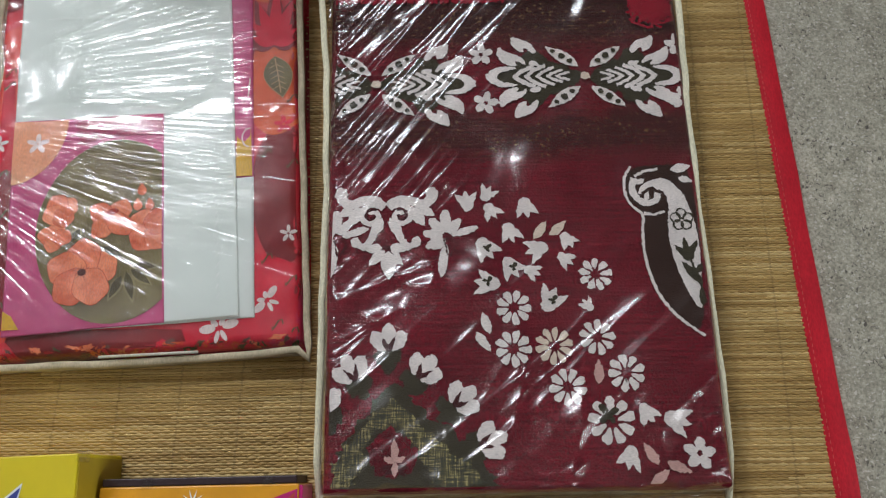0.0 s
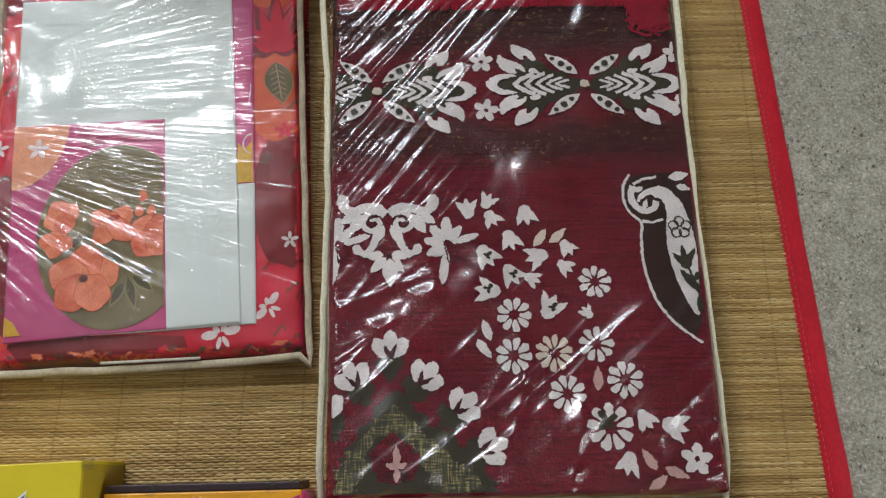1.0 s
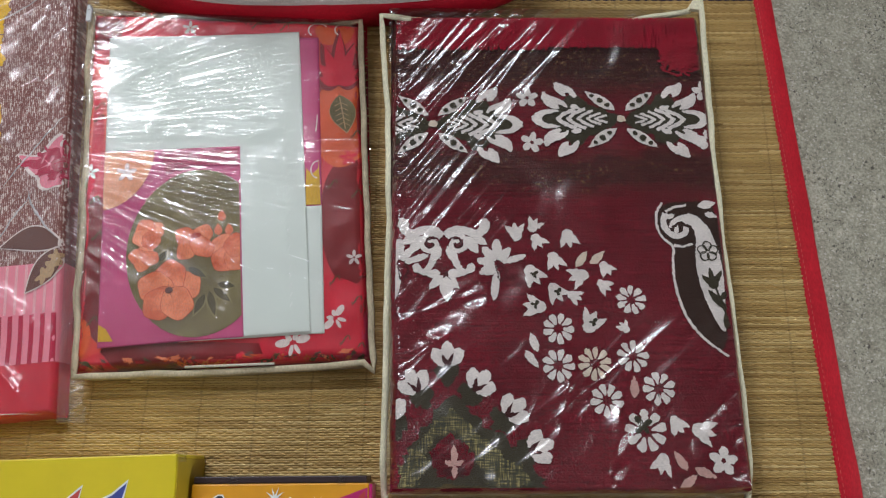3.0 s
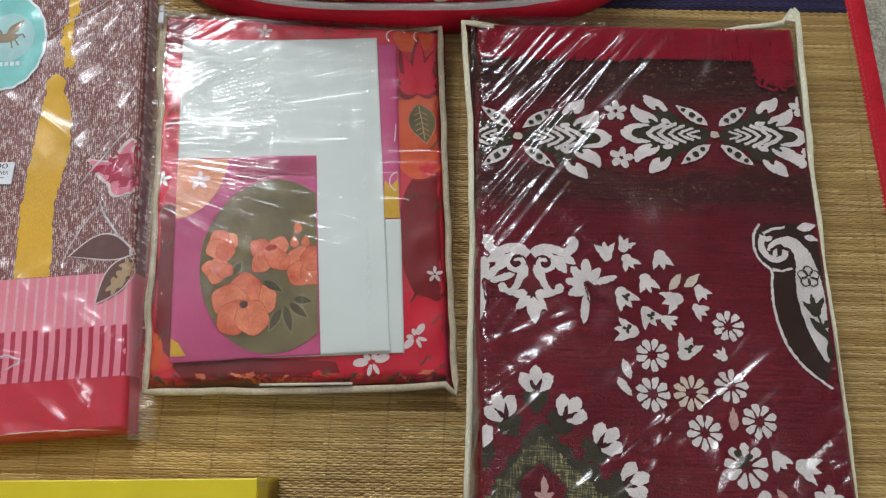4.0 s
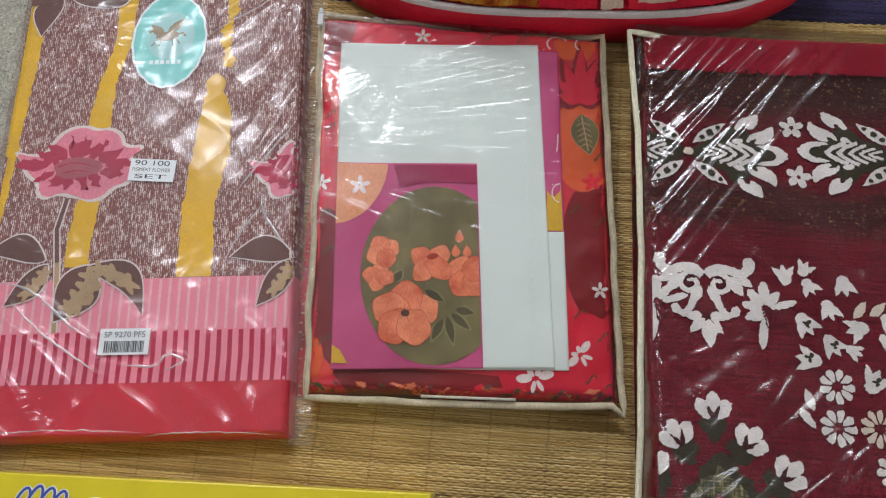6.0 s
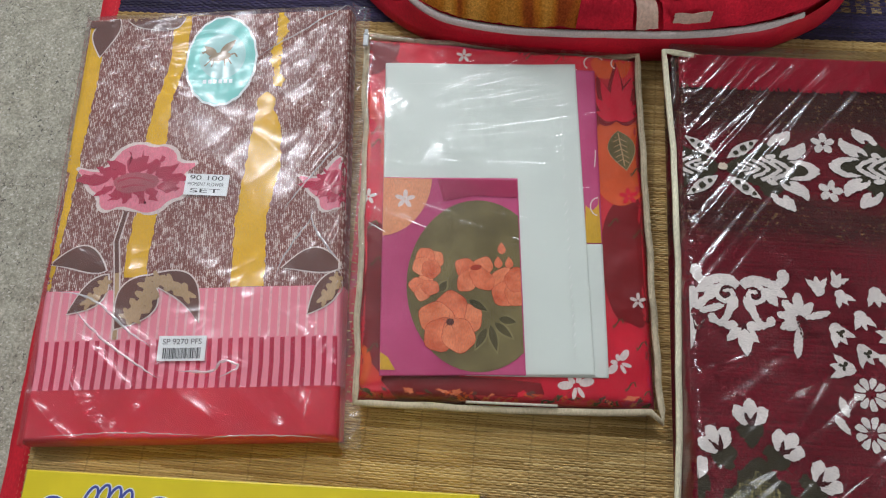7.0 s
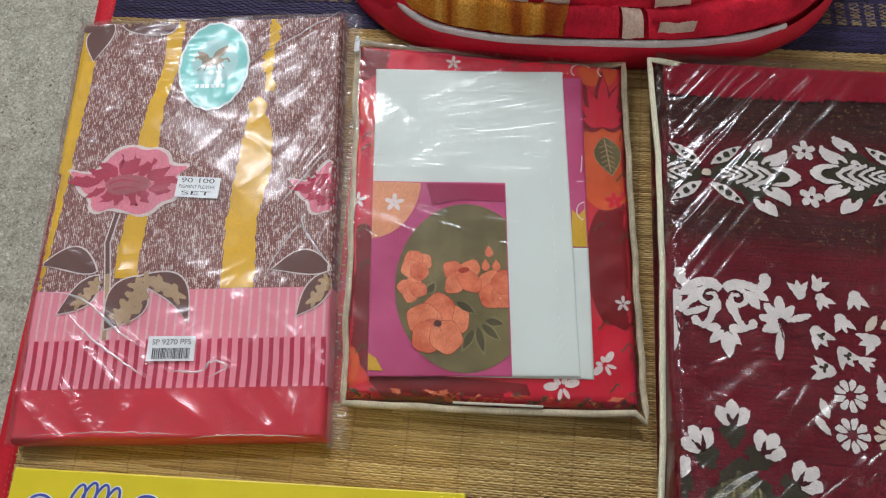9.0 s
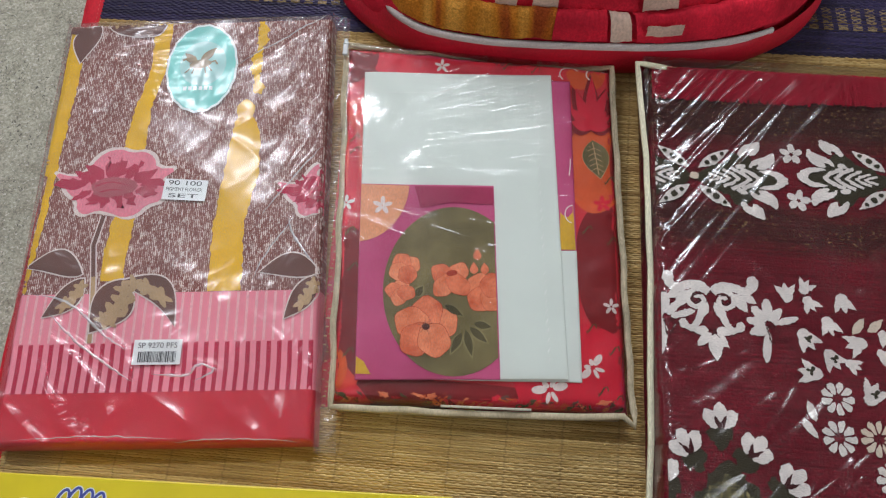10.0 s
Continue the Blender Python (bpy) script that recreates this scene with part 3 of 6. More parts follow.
def ridges(u, v, turn, across, along, seed):
    """Long parallel folds: 1 on their crests."""
    c, s = math.cos(turn), math.sin(turn)
    n = noise.noise(Vector(((u * c + v * s) / along, (-u * s + v * c) / across, seed)))
    return (1 - min(1.0, abs(n) * 2.2)) ** 2


def crease(u, v, a, b, width):
    """1 on the line from a to b, falling to 0 on both sides."""
    dx, dy = b[0] - a[0], b[1] - a[1]
    t = min(1.0, max(0.0, ((u - a[0]) * dx + (v - a[1]) * dy) / (dx * dx + dy * dy)))
    d = math.hypot(u - a[0] - t * dx, v - a[1] - t * dy)
    return math.exp(-(d / width) ** 2) * (1 - 0.6 * abs(2 * t - 1))


# ---- the room: unseen walls and ceiling, added to bounce the light ----
def room():
    x0, x1, y0, y1, top, t = -2.6, 2.3, -2.6, WALL_Y, 3.0, 0.2
    floor = raw("floor", [(x0 - t, y0 - t, -0.004), (x1 + t, y0 - t, -0.004), (x1 + t, y1 + t, -0.004), (x0 - t, y1 + t, -0.004)], [(0, 1, 2, 3)], CONCRETE)
    tagged(floor, "grey worn concrete floor with dark pits", "floor", "", "structure")
    ceiling = part("ceiling", box(bmesh.new(), x0 - t, x1 + t, y0 - t, y1 + t, top, top + t), PLASTER, None)
    tagged(ceiling, "plain grey plastered ceiling, unseen, added to bounce light", "ceiling", "", "structure")
    for name, b in (("wall_west", (x0 - t, x0, y0, y1, -0.004, top)), ("wall_south", (x0 - t, x1 + t, y0 - t, y0, -0.004, top))):
        tagged(part(name, box(bmesh.new(), *b), PLASTER, None), "plain grey plastered wall, unseen, added to bounce light", "wall", "", "structure")
    bm, edge = bmesh.new(), x0 - t
    for wx0, wx1, wz0, wz1, _, _ in WINDOWS:
        box(bm, edge, wx0, y1, y1 + t, -0.004, top)
        box(bm, wx0, wx1, y1, y1 + t, -0.004, wz0)
        box(bm, wx0, wx1, y1, y1 + t, wz1, top)
        edge = wx1
    box(bm, edge, x1 + t, y1, y1 + t, -0.004, top)
    tagged(part("wall_north", bm, PLASTER, None), "unseen grey plastered wall with two windows, added to bounce light", "wall", "", "structure")
    # Wall and opening are out of view, added to hold the side fill lamp.
    bm = bmesh.new()
    for b in ((y0, -1.4, -0.004, top), (-0.4, y1, -0.004, top), (-1.4, -0.4, 2.05, top)):
        box(bm, x1, x1 + t, b[0], b[1], b[2], b[3])
    tagged(part("wall_east", bm, PLASTER, None), "unseen grey plastered wall with an opening added for the fill lamp", "wall", "", "structure")
    for k, (wx0, wx1, wz0, wz1, _, _) in enumerate(WINDOWS):
        win = thing(f"window_{k + 1}", "window with a plain painted frame", "window", None, "", "structure")
        for b in ((wx0, wx1, wz0, wz0 + 0.05), (wx0, wx1, wz1 - 0.05, wz1), (wx0, wx0 + 0.05, wz0 + 0.05, wz1 - 0.05), (wx1 - 0.05, wx1, wz0 + 0.05, wz1 - 0.05)):
            part("window_frame", box(bmesh.new(), b[0], b[1], y1 - 0.03, y1 + 0.01, b[2], b[3]), GLASS_FRAME, win)


# ---- the mat ----
SLOPE = 0.028


def mat_left(y):
    return -0.745 - 0.080 * (y - 0.30)


def mat_right(y):
    return 0.3465 - 0.050 * (y - 0.27)


def reed_rows(rows, mat_, name, parent, label):
    """Rows of split reeds: (row height, spans), rising and dipping over the warp, neighbours in turn."""
    rnd = random.Random(5)
    verts, faces, start = [], [], 0
    for n, (y, spans) in enumerate(rows):
        phase = math.pi * (n % 2) + rnd.uniform(-0.35, 0.35)
        half, lift = rnd.uniform(0.00125, 0.00165), rnd.uniform(0.0, 0.0004)
        grain = 0.0024 if -0.02 < y < 0.80 else 0.02
        for a, b in spans:
            count = max(2, int((b - a) / grain))
            x = np.linspace(a, b, count + 1)
            beat = x * (2 * math.pi / 0.0098) + 0.9 * np.sin(x * 11 + y * 5) + 0.5 * np.sin(x * 37 + y * 13)
            up = np.clip(0.5 + 0.42 * np.sin(beat + phase) + 0.16 * np.sin(beat * 0.31 + n * 1.7), 0.0, 1.1)
            yy = y + SLOPE * x + 0.0007 * np.sin(x * 9 + y * 6) + 0.00018 * np.sin(x * 70 + n * 2.4)
            w = half * (0.62 + 0.54 * up)
            z, rim = lift + 0.0001 + 0.0015 * up, -0.0005 + 0.0004 * up
            verts.append(np.stack([np.stack([x, yy + w * k, h], 1) for k, h in ((-1, rim), (-0.45, z), (0.45, z), (1, rim))], 1).reshape(-1, 3))
            p = start + 4 * np.arange(count)
            faces.append(np.stack([np.stack([p + k, p + k + 4, p + k + 5, p + k + 1], 1) for k in range(3)], 1).reshape(-1, 4))
            start += 4 * (count + 1)
    verts, faces = np.concatenate(verts), np.concatenate(faces)
    me = bpy.data.meshes.new(name)
    me.vertices.add(len(verts))
    me.vertices.foreach_set("co", verts.astype(np.float32).ravel())
    me.loops.add(faces.size)
    me.loops.foreach_set("vertex_index", faces.astype(np.int32).ravel())
    me.polygons.add(len(faces))
    me.polygons.foreach_set("loop_start", np.arange(0, faces.size, 4, dtype=np.int32))
    me.update(calc_edges=True)
    return tagged(linked(name, me, mat_, parent, label), "", "", "", "stuff")


def straw_mat():
    rnd = random.Random(11)
    mat_ob = thing("straw_mat", "woven straw floor mat with purple end band and red cloth edging", "mat")
    straw, purple, gold = [], [], []
    y = -0.42
    while y < 0.98:
        a, b = mat_left(y), mat_right(y)
        if y < 0.582:
            kind = straw
        elif 0.620 < y < 0.627 or 0.630 < y < 0.652 or 0.70 < y < 0.72:
            kind = gold
        else:
            kind = purple
        spans, x = [], a
        step = 0.011 if kind is gold else None
        while x < b - 0.001:
            e = min(b, x + (step or rnd.uniform(0.06, 0.30)))
            spans.append((x, e))
            x = e + (0.006 if kind is gold else 0.0)
        kind.append((y, spans))
        if kind is gold:
            purple.append((y + 0.0011, [(a, b)]))
        y += 0.0024
    reed_rows(straw, REED, "straw_weave", mat_ob, "yellow-brown split straw")
    reed_rows(purple, PURPLE, "purple_weave", mat_ob, "dark purple dyed reeds")
    reed_rows(gold, SHADED_REED, "gold_stripe", mat_ob, "straw dashes woven into the purple end")
    ys = [-0.42 + 0.1 * i for i in range(15)]
    raw("backing", [(f(y), y + SLOPE * f(y), -0.002) for y in ys for f in (mat_left, mat_right)],
        [(2 * i, 2 * i + 1, 2 * i + 3, 2 * i + 2) for i in range(len(ys) - 1)], UNDER, mat_ob)
    for f, way in ((mat_left, -1), (mat_right, 1)):
        verts, faces = [], []
        ys = np.linspace(-0.42, 0.98, 120)
        for i, y in enumerate(ys):
            wob = 0.0012 * noise.noise(Vector((y * 9, way * 3.0, 0)))
            x0, x1 = f(y) - way * 0.001 + wob, f(y) + way * (0.0235 + 0.0015 * noise.noise(Vector((y * 14, way, 4))))
            yy = y + SLOPE * x0
            puff = 0.0006 * noise.noise(Vector((y * 40, way, 1)))
            verts += [(x0, yy, 0.0005), (x0 + way * 0.0015, yy, 0.0026 + puff), (x1 - way * 0.003, yy, 0.0020 + puff), (x1, yy, -0.0038)]
            if i:
                p, q = 4 * i - 4, 4 * i
                faces += [(p + k, q + k, q + k + 1, p + k + 1)[::way] for k in range(3)]
        edge = raw("edging", verts, faces, RED_TAPE, mat_ob, "red cotton edge tape")
        bm = bmesh.new()
        for y in np.arange(-0.40, 0.96, 0.0062):
            x = f(y) + way * 0.0028
            box(bm, x - 0.00025, x + 0.00025, y + SLOPE * x, y + SLOPE * x + 0.0034, 0.0024, 0.0029)
        part("stitching", bm, THREAD, edge, "pale stitch line")


# ---- maroon blanket in its clear pack ----
def blanket_pack():
    pack = thing("blanket_pack", "maroon woven blanket with cream flowers in clear plastic pack", "blanket", pose(0.078, 0.271, 0.0, 0, 0, 1.5))
    half_w = lambda v: 0.1718 + 0.016 * v

    def top(v):
        return 0.043 + (0.159 - v) * 0.04

    def height(u, v):
        d = min(half_w(v) - abs(u), 0.264 - v, v + 0.252)
        return (top(v) + 0.0012 * noise.noise(Vector((u * 18, v * 18, 3.0)))) * dome(d, 0.005)

    vs = spread(-0.252, 0.264, 110, 1.7)
    sheet("blanket", spread(-1, 1, 90, 1.9), vs, lambda s, v: (s * half_w(v), v, max(0.002, height(s * half_w(v), v))), MAROON, pack, "maroon chenille weave with a dark band")

    def inside(u, v):
        w = half_w(v) - 0.002
        return max(-w, min(w, u)), max(-0.246, min(0.260, v))

    def put(name, outlines, mat_, lift=0.0005, label=""):
        w = half_w(outlines[0][0][1]) - 0.0075
        shapes = [trimmed(woven(o, 7 * i), w) for i, o in enumerate(outlines)]
        return decal(name, [o for o in shapes if len(o) > 3], mat_, pack, height, lift, label, inside)

    # Crimson fringe along the far hem, with a loose tuft in the corner.
    rnd = random.Random(3)
    strands = []
    for i in range(150):
        u = -0.168 + 0.336 * i / 149
        v0, v1 = 0.260, 0.2205 - 0.003 * (u < 0) + rnd.uniform(-0.0015, 0.001)
        strands.append(stroke([(u + rnd.uniform(-0.001, 0.001), v0), (u + rnd.uniform(-0.002, 0.002), (v0 + v1) / 2), (u + rnd.uniform(-0.002, 0.002), v1)], 0.0022))
    put("fringe_ground", [[(-0.172, 0.2215), (0.172, 0.2225), (0.172, 0.2595), (-0.172, 0.2595)]], FRINGE, 0.0006)
    put("fringe", strands, FRINGE, 0.0012, "crimson yarn fringe")
    tuft = []
    for i in range(90):
        u, v0 = rnd.uniform(0.127, 0.166), rnd.uniform(0.212, 0.24)
        l = rnd.uniform(0.018, 0.044) * (1.0 - 0.5 * abs(u - 0.148) / 0.02)
        pts = [(u + rnd.uniform(-0.003, 0.003) * j, v0 - l * j / 4) for j in range(5)]
        tuft.append(stroke(pts, 0.0024))
    put("fringe_tuft", tuft, FRINGE, 0.002, "loose crimson tuft")
    put("hem_stitch", [stroke([(-0.02 + 0.0065 * i, 0.2255), (-0.0185 + 0.0065 * i, 0.2155)], 0.0016) for i in range(23)], DOT_YARN, 0.0017)

    # The border figure: two mirrored fans of flame leaves, chevrons and dotted petals.
    def border_figure(cx, cy, sides):
        white, dots = [], []
        for sx in sides:
            def at(x, y):
                return cx + sx * x, cy + y
            ground = [(0.004, 0.003), (0.018, 0.014), (0.034, 0.019), (0.041, 0.029), (0.050, 0.033), (0.057, 0.027), (0.062, 0.022), (0.071, 0.013), (0.084, 0.010), (0.090, 0.0)]
            shape = [at(x, y) for x, y in ground] + [at(x, -y) for x, y in ground[::-1][1:]]
            put("border_figure_ground", [woven(shape, 3, 0.004, 0.0022)], BLACK_YARN, 0.0004, "black-green ground of the border figure")
            for k in (1, -1):
                flame = [(0.070, 0.0470), (0.0625, 0.0435), (0.0515, 0.0395), (0.0460, 0.0300), (0.0470, 0.0262), (0.0515, 0.0270), (0.0550, 0.0320), (0.0585, 0.0325), (0.0580, 0.0268), (0.0650, 0.0295), (0.0700, 0.0365)]
                tongue = [(0.083, 0.0345), (0.075, 0.0280), (0.0615, 0.0230), (0.0565, 0.0155), (0.0580, 0.0130), (0.0625, 0.0165), (0.0680, 0.0180), (0.0640, 0.0120), (0.0725, 0.0120), (0.0820, 0.0180), (0.0850, 0.0265)]
                for outline in (flame, tongue):
                    white.append(soft([at(x, y * k) for x, y in outline], True, 1))
                white.append([at(x, y * k) for x, y in petal(0.005, 0.0105 * k * k, radians(36), 0.0400, 0.0125, 0, 12, 0.9)])
                white.append([at(x, y * k) for x, y in oval(0.0485, 0.0145, 0.0056, 0.0030, 0.25, 12)])
                for d, r in ((0.011, 0.0028), (0.0205, 0.0037), (0.0305, 0.0025)):
                    dots.append([at(x, y * k) for x, y in oval(0.005 + d * math.cos(radians(36)), 0.0105 + d * math.sin(radians(36)), r, r, 0, 8)])
                for x, back, rise, w in ((0.0690, 0.0200, 0.0115, 0.0046), (0.0580, 0.0200, 0.0125, 0.0040), (0.0470, 0.0170, 0.0100, 0.0034), (0.0375, 0.0160, 0.0070, 0.0030), (0.0285, 0.0135, 0.0042, 0.0026)):
                    white.append([at(px, py * k) for px, py in stroke([(x - back, rise), (x - 0.4 * back, rise * 0.52), (x, -0.0006)], w)])
            tip = [(0.0985, 0.0), (0.0895, 0.0088), (0.0785, 0.0122), (0.0640, 0.0098), (0.0725, 0.0070), (0.0815, 0.0056), (0.0862, 0.0)]
            white.append(soft([at(x, y) for x, y in tip] + [at(x, -y) for x, y in tip[-2:0:-1]], True, 1))
        put("border_figure", white, WHITE_YARN, 0.0009, "cream border figure of leaves and chevrons")
        for shape in dots:
            put("border_dot", [shape], BLACK_YARN, 0.0021)
        put("border_heart", [oval(cx, cy, 0.0050, 0.0042, 0, 10)], CREAM_YARN, 0.0021)

    border_figure(0.075, 0.131, (1, -1))
    border_figure(-0.127, 0.124, (1, -1))
    for u, v, turn in ((-0.025, 0.157, 0.3), (-0.022, 0.103, 0.1), (0.168, 0.166, 0.4), (0.166, 0.106, 0.3)):
        put("small_flower", flower(u, v, 0.0125, 5, turn, 0.62, 0.13), WHITE_YARN, 0.0009, "small five-petal cream flower")

    # Daisies.
    for u, v, r in ((0.068, -0.070, 0.0155), (-0.005, -0.099, 0.0160), (-0.007, -0.135, 0.0165), (0.065, -0.126, 0.0160), (0.087, -0.157, 0.0165), (0.037, -0.168, 0.0165)):
        put("daisy", flower(u, v, r * 0.95, 9, 0.3 * u * 40, 0.50, 0.22), WHITE_YARN, 0.0009, "cream ten-petal daisy")
    put("daisy", flower(0.028, -0.133, 0.016, 10, 0.2, 0.50, 0.22), CREAM_YARN, 0.0009, "buff ten-petal daisy")
    put("daisy", flower(0.140, -0.223, 0.0135, 5, 0.2, 0.64, 0.13), WHITE_YARN, 0.0009, "small five-petal cream flower")
    put("large_daisy", flower(0.071, -0.196, 0.0195, 9, 0.2, 0.42, 0.3), WHITE_YARN, 0.0009, "ragged cream daisy")
    put("large_daisy_leaf", [sprig(0.069, -0.192, 0.012, 2.2, 4)], BLACK_YARN, 0.0012)

    # Loose leaves and buds.
    for u, v, r, deg in ((-0.043, 0.002, 0.0125, 95), (-0.024, 0.009, 0.0105, 60), (-0.021, -0.009, 0.011, -60), (0.010, -0.006, 0.0125, -80), (-0.027, -0.045, 0.0145, -60),
                         (-0.005, -0.030, 0.0125, -75), (0.017, -0.046, 0.0135, 200), (0.046, -0.038, 0.0105, -60), (0.043, -0.056, 0.0105, -40), (-0.028, -0.076, 0.0145, 170),
                         (-0.005, -0.063, 0.0135, -60), (0.013, -0.067, 0.0095, -30), (0.028, -0.092, 0.0150, 60), (0.059, -0.097, 0.0080, 130), (0.126, -0.197, 0.0145, -20),
                         (0.101, -0.191, 0.0115, -60), (0.083, -0.226, 0.0125, -110)):
        put("leaf_figure", tulip(u, v, r, radians(deg)), WHITE_YARN, 0.0009, "small ragged cream leaf")
    for u, v, r in ((-0.027, -0.044, 0.0055), (-0.005, -0.062, 0.0055), (-0.028, -0.075, 0.006), (0.028, -0.093, 0.0055)):
        put("leaf_heart", [sprig(u + 0.001, v, r, 0.8, 3)], BLACK_YARN, 0.0012)
    for u, v, deg, mat_ in ((0.030, -0.033, 35, CREAM_YARN), (0.016, -0.036, 50, CREAM_YARN), (-0.027, -0.122, 100, WHITE_YARN), (-0.038, -0.120, -60, WHITE_YARN), (0.063, -0.166, 80, PINK_YARN),
                            (0.106, -0.232, 115, PINK_YARN), (0.113, -0.229, -30, PINK_YARN), (0.098, -0.247, 30, PINK_YARN)):
        put("slim_leaf", [petal(u, v, radians(deg), 0.021, 0.0085, 0.002)], mat_, 0.0009, "slim woven leaf")

    # Cotton bolls on dark calyxes.
    for i, (u, v, deg) in enumerate(((-0.113, -0.127, 90), (-0.144, -0.152, 118), (-0.083, -0.152, 50), (-0.052, -0.177, 40), (-0.030, -0.211, 20), (-0.166, -0.178, 110))):
        a = radians(deg)
        c, q = math.cos(a), math.sin(a)
        foot = woven(oval(u - 0.013 * c, v - 0.013 * q, 0.0085, 0.0125, a, 20), i, 0.003, 0.0030)
        put("boll_calyx", [foot, woven(oval(u - 0.021 * c, v - 0.021 * q, 0.0055, 0.0055, a, 14), i, 0.003, 0.0028)], BLACK_YARN, 0.0004)
        lobes = [oval(u - 0.010 * c + l * math.cos(a + k), v - 0.010 * q + l * math.sin(a + k), h, w, a + k, 16, 0.05, 5, k * 3) for k, l, h, w in ((-0.66, 0.0130, 0.0100, 0.0066), (0.0, 0.0165, 0.0092, 0.0062), (0.66, 0.0130, 0.0100, 0.0066))]
        put("cotton_boll", lobes, WHITE_YARN, 0.0009, "cream cotton boll")
        put("boll_cleft", [petal(u - 0.009 * c, v - 0.009 * q, a + k, 0.0145, 0.0044, 0, 8, 0.6) for k in (-0.40, 0.40)], DOT_YARN, 0.0012)

    # Green and gold wedge in the near corner.
    ragged = []
    edge_line = [(-0.158, -0.246), (-0.152, -0.215), (-0.111, -0.160), (-0.082, -0.186), (-0.045, -0.214), (-0.022, -0.246)]
    for (a, b), (c, d) in zip(edge_line, edge_line[1:]):
        ragged += [(a + (c - a) * i / 9 + rnd.uniform(-0.004, 0.004), b + (d - b) * i / 9 + rnd.uniform(-0.003, 0.005)) for i in range(9)]
    put("wedge_shadow", [ragged + [(-0.022, -0.246)]], BLACK_YARN, 0.0003)
    gold = [(-0.111, -0.172), (-0.092, -0.190), (-0.034, -0.244), (-0.076, -0.246), (-0.092, -0.212), (-0.110, -0.194), (-0.128, -0.206), (-0.140, -0.246), (-0.160, -0.246), (-0.152, -0.222), (-0.126, -0.188)]
    put("gold_wedge", [woven(woven(gold, 2, 0.007, 0.005), 5, 0.002, 0.0022)], GOLD_WEAVE, 0.0007, "green and gold woven wedge")
    put("wedge_field", [woven([(-0.110, -0.197), (-0.088, -0.217), (-0.096, -0.236), (-0.122, -0.236), (-0.130, -0.214)], 9, 0.003, 0.0028)], MAROON, 0.0008)
    put("wedge_star", [petal(-0.107, -0.226, radians(d), l, w) for d, l, w in ((92, 0.019, 0.0065), (160, 0.010, 0.005), (25, 0.010, 0.005), (-90, 0.012, 0.006))], PINK_YARN, 0.0011, "rose woven star")
    put("wedge_star_leaf", [petal(-0.107, -0.230, radians(d), 0.011, 0.0045) for d in (185, -5, 215, -40)], DOT_YARN, 0.0010)

    # Scrolls and palmette.
    def spiral(cx, cy, r, start, turns, way):
        return [(cx + r * (1 - 0.75 * t) * math.cos(start + way * t * turns * 6.283), cy + r * (1 - 0.75 * t) * math.sin(start + way * t * turns * 6.283)) for t in [i / 18 for i in range(19)]]

    white = []
    for k in (1, -1):
        cx = -0.116
        white.append(stroke(soft([(cx + k * 0.002, -0.004), (cx + k * 0.010, 0.004), (cx + k * 0.022, 0.003), (cx + k * 0.032, -0.002), (cx + k * 0.040, 0.003), (cx + k * 0.043, 0.010)], False), 0.0090))
        white.append(oval(cx + k * 0.041, 0.010, 0.0058, 0.0062, 0, 12))
        white.append(stroke(spiral(cx + k * 0.013, -0.012, 0.0115, 2.2 if k > 0 else 0.9, 1.25, -k), 0.0050))
        white.append(petal(cx + k * 0.022, -0.004, radians(-90 + k * 35), 0.022, 0.012))
        white.append(petal(cx + k * 0.030, -0.003, radians(-90 + k * 55), 0.017, 0.009))
        white.append(stroke([(cx + k * 0.010, -0.026), (cx + k * 0.014, -0.036), (cx + k * 0.020, -0.042), (cx + k * 0.027, -0.038)], 0.0066))
        white.append(petal(cx + k * 0.003, -0.014, radians(-90 + k * 30), 0.024, 0.0095))
        white.append(oval(cx + k * 0.027, -0.037, 0.0045, 0.0050, 0, 10))
        white.append(petal(cx + k * 0.001, -0.045, radians(-90 + k * 45), 0.020, 0.010))
        white.append(petal(cx + k * 0.003, -0.042, radians(-90 + k * 82), 0.017, 0.009))
    white.append(petal(-0.114, -0.046, radians(-88), 0.027, 0.014))
    put("scroll_figure", white, WHITE_YARN, 0.0009, "cream scrolls and palmette")
    for shape in (sprig(-0.114, -0.047, 0.007, 1.5, 3), stroke(spiral(-0.103, -0.012, 0.0066, 2.2, 1.0, -1), 0.0018), stroke(spiral(-0.129, -0.012, 0.0066, 0.9, 1.0, 1), 0.0018)):
        put("scroll_heart", [shape], DOT_YARN, 0.0012)
    for u in (-0.062, -0.160):
        put("star_flower", [oval(u + 0.60 * l * math.cos(radians(d)), -0.033 + 0.60 * l * math.sin(radians(d)), 0.44 * l, w, radians(d), 14) for d, l, w in ((92, 0.026, 0.0050), (130, 0.023, 0.0048), (168, 0.021, 0.0046), (208, 0.020, 0.0045), (55, 0.021, 0.0042), (18, 0.029, 0.0036), (-98, 0.036, 0.0040), (-135, 0.016, 0.0036))],
            WHITE_YARN, 0.0009, "cream flower with long lower petal")
        put("star_flower_heart", [stroke([(u + 0.001, -0.050), (u - 0.002, -0.036), (u + 0.005, -0.033), (u + 0.009, -0.040), (u + 0.003, -0.050)], 0.0014)], DOT_YARN, 0.0012)

    # Paisley against the far side.
    put("paisley_ground", [soft([(0.108, 0.033), (0.102, 0.016), (0.104, 0.000), (0.118, -0.012), (0.114, -0.045), (0.120, -0.085), (0.138, -0.112), (0.158, -0.125), (0.163, -0.060), (0.167, 0.034), (0.140, 0.036)])], PAISLEY_YARN, 0.0005, "black-green paisley ground")
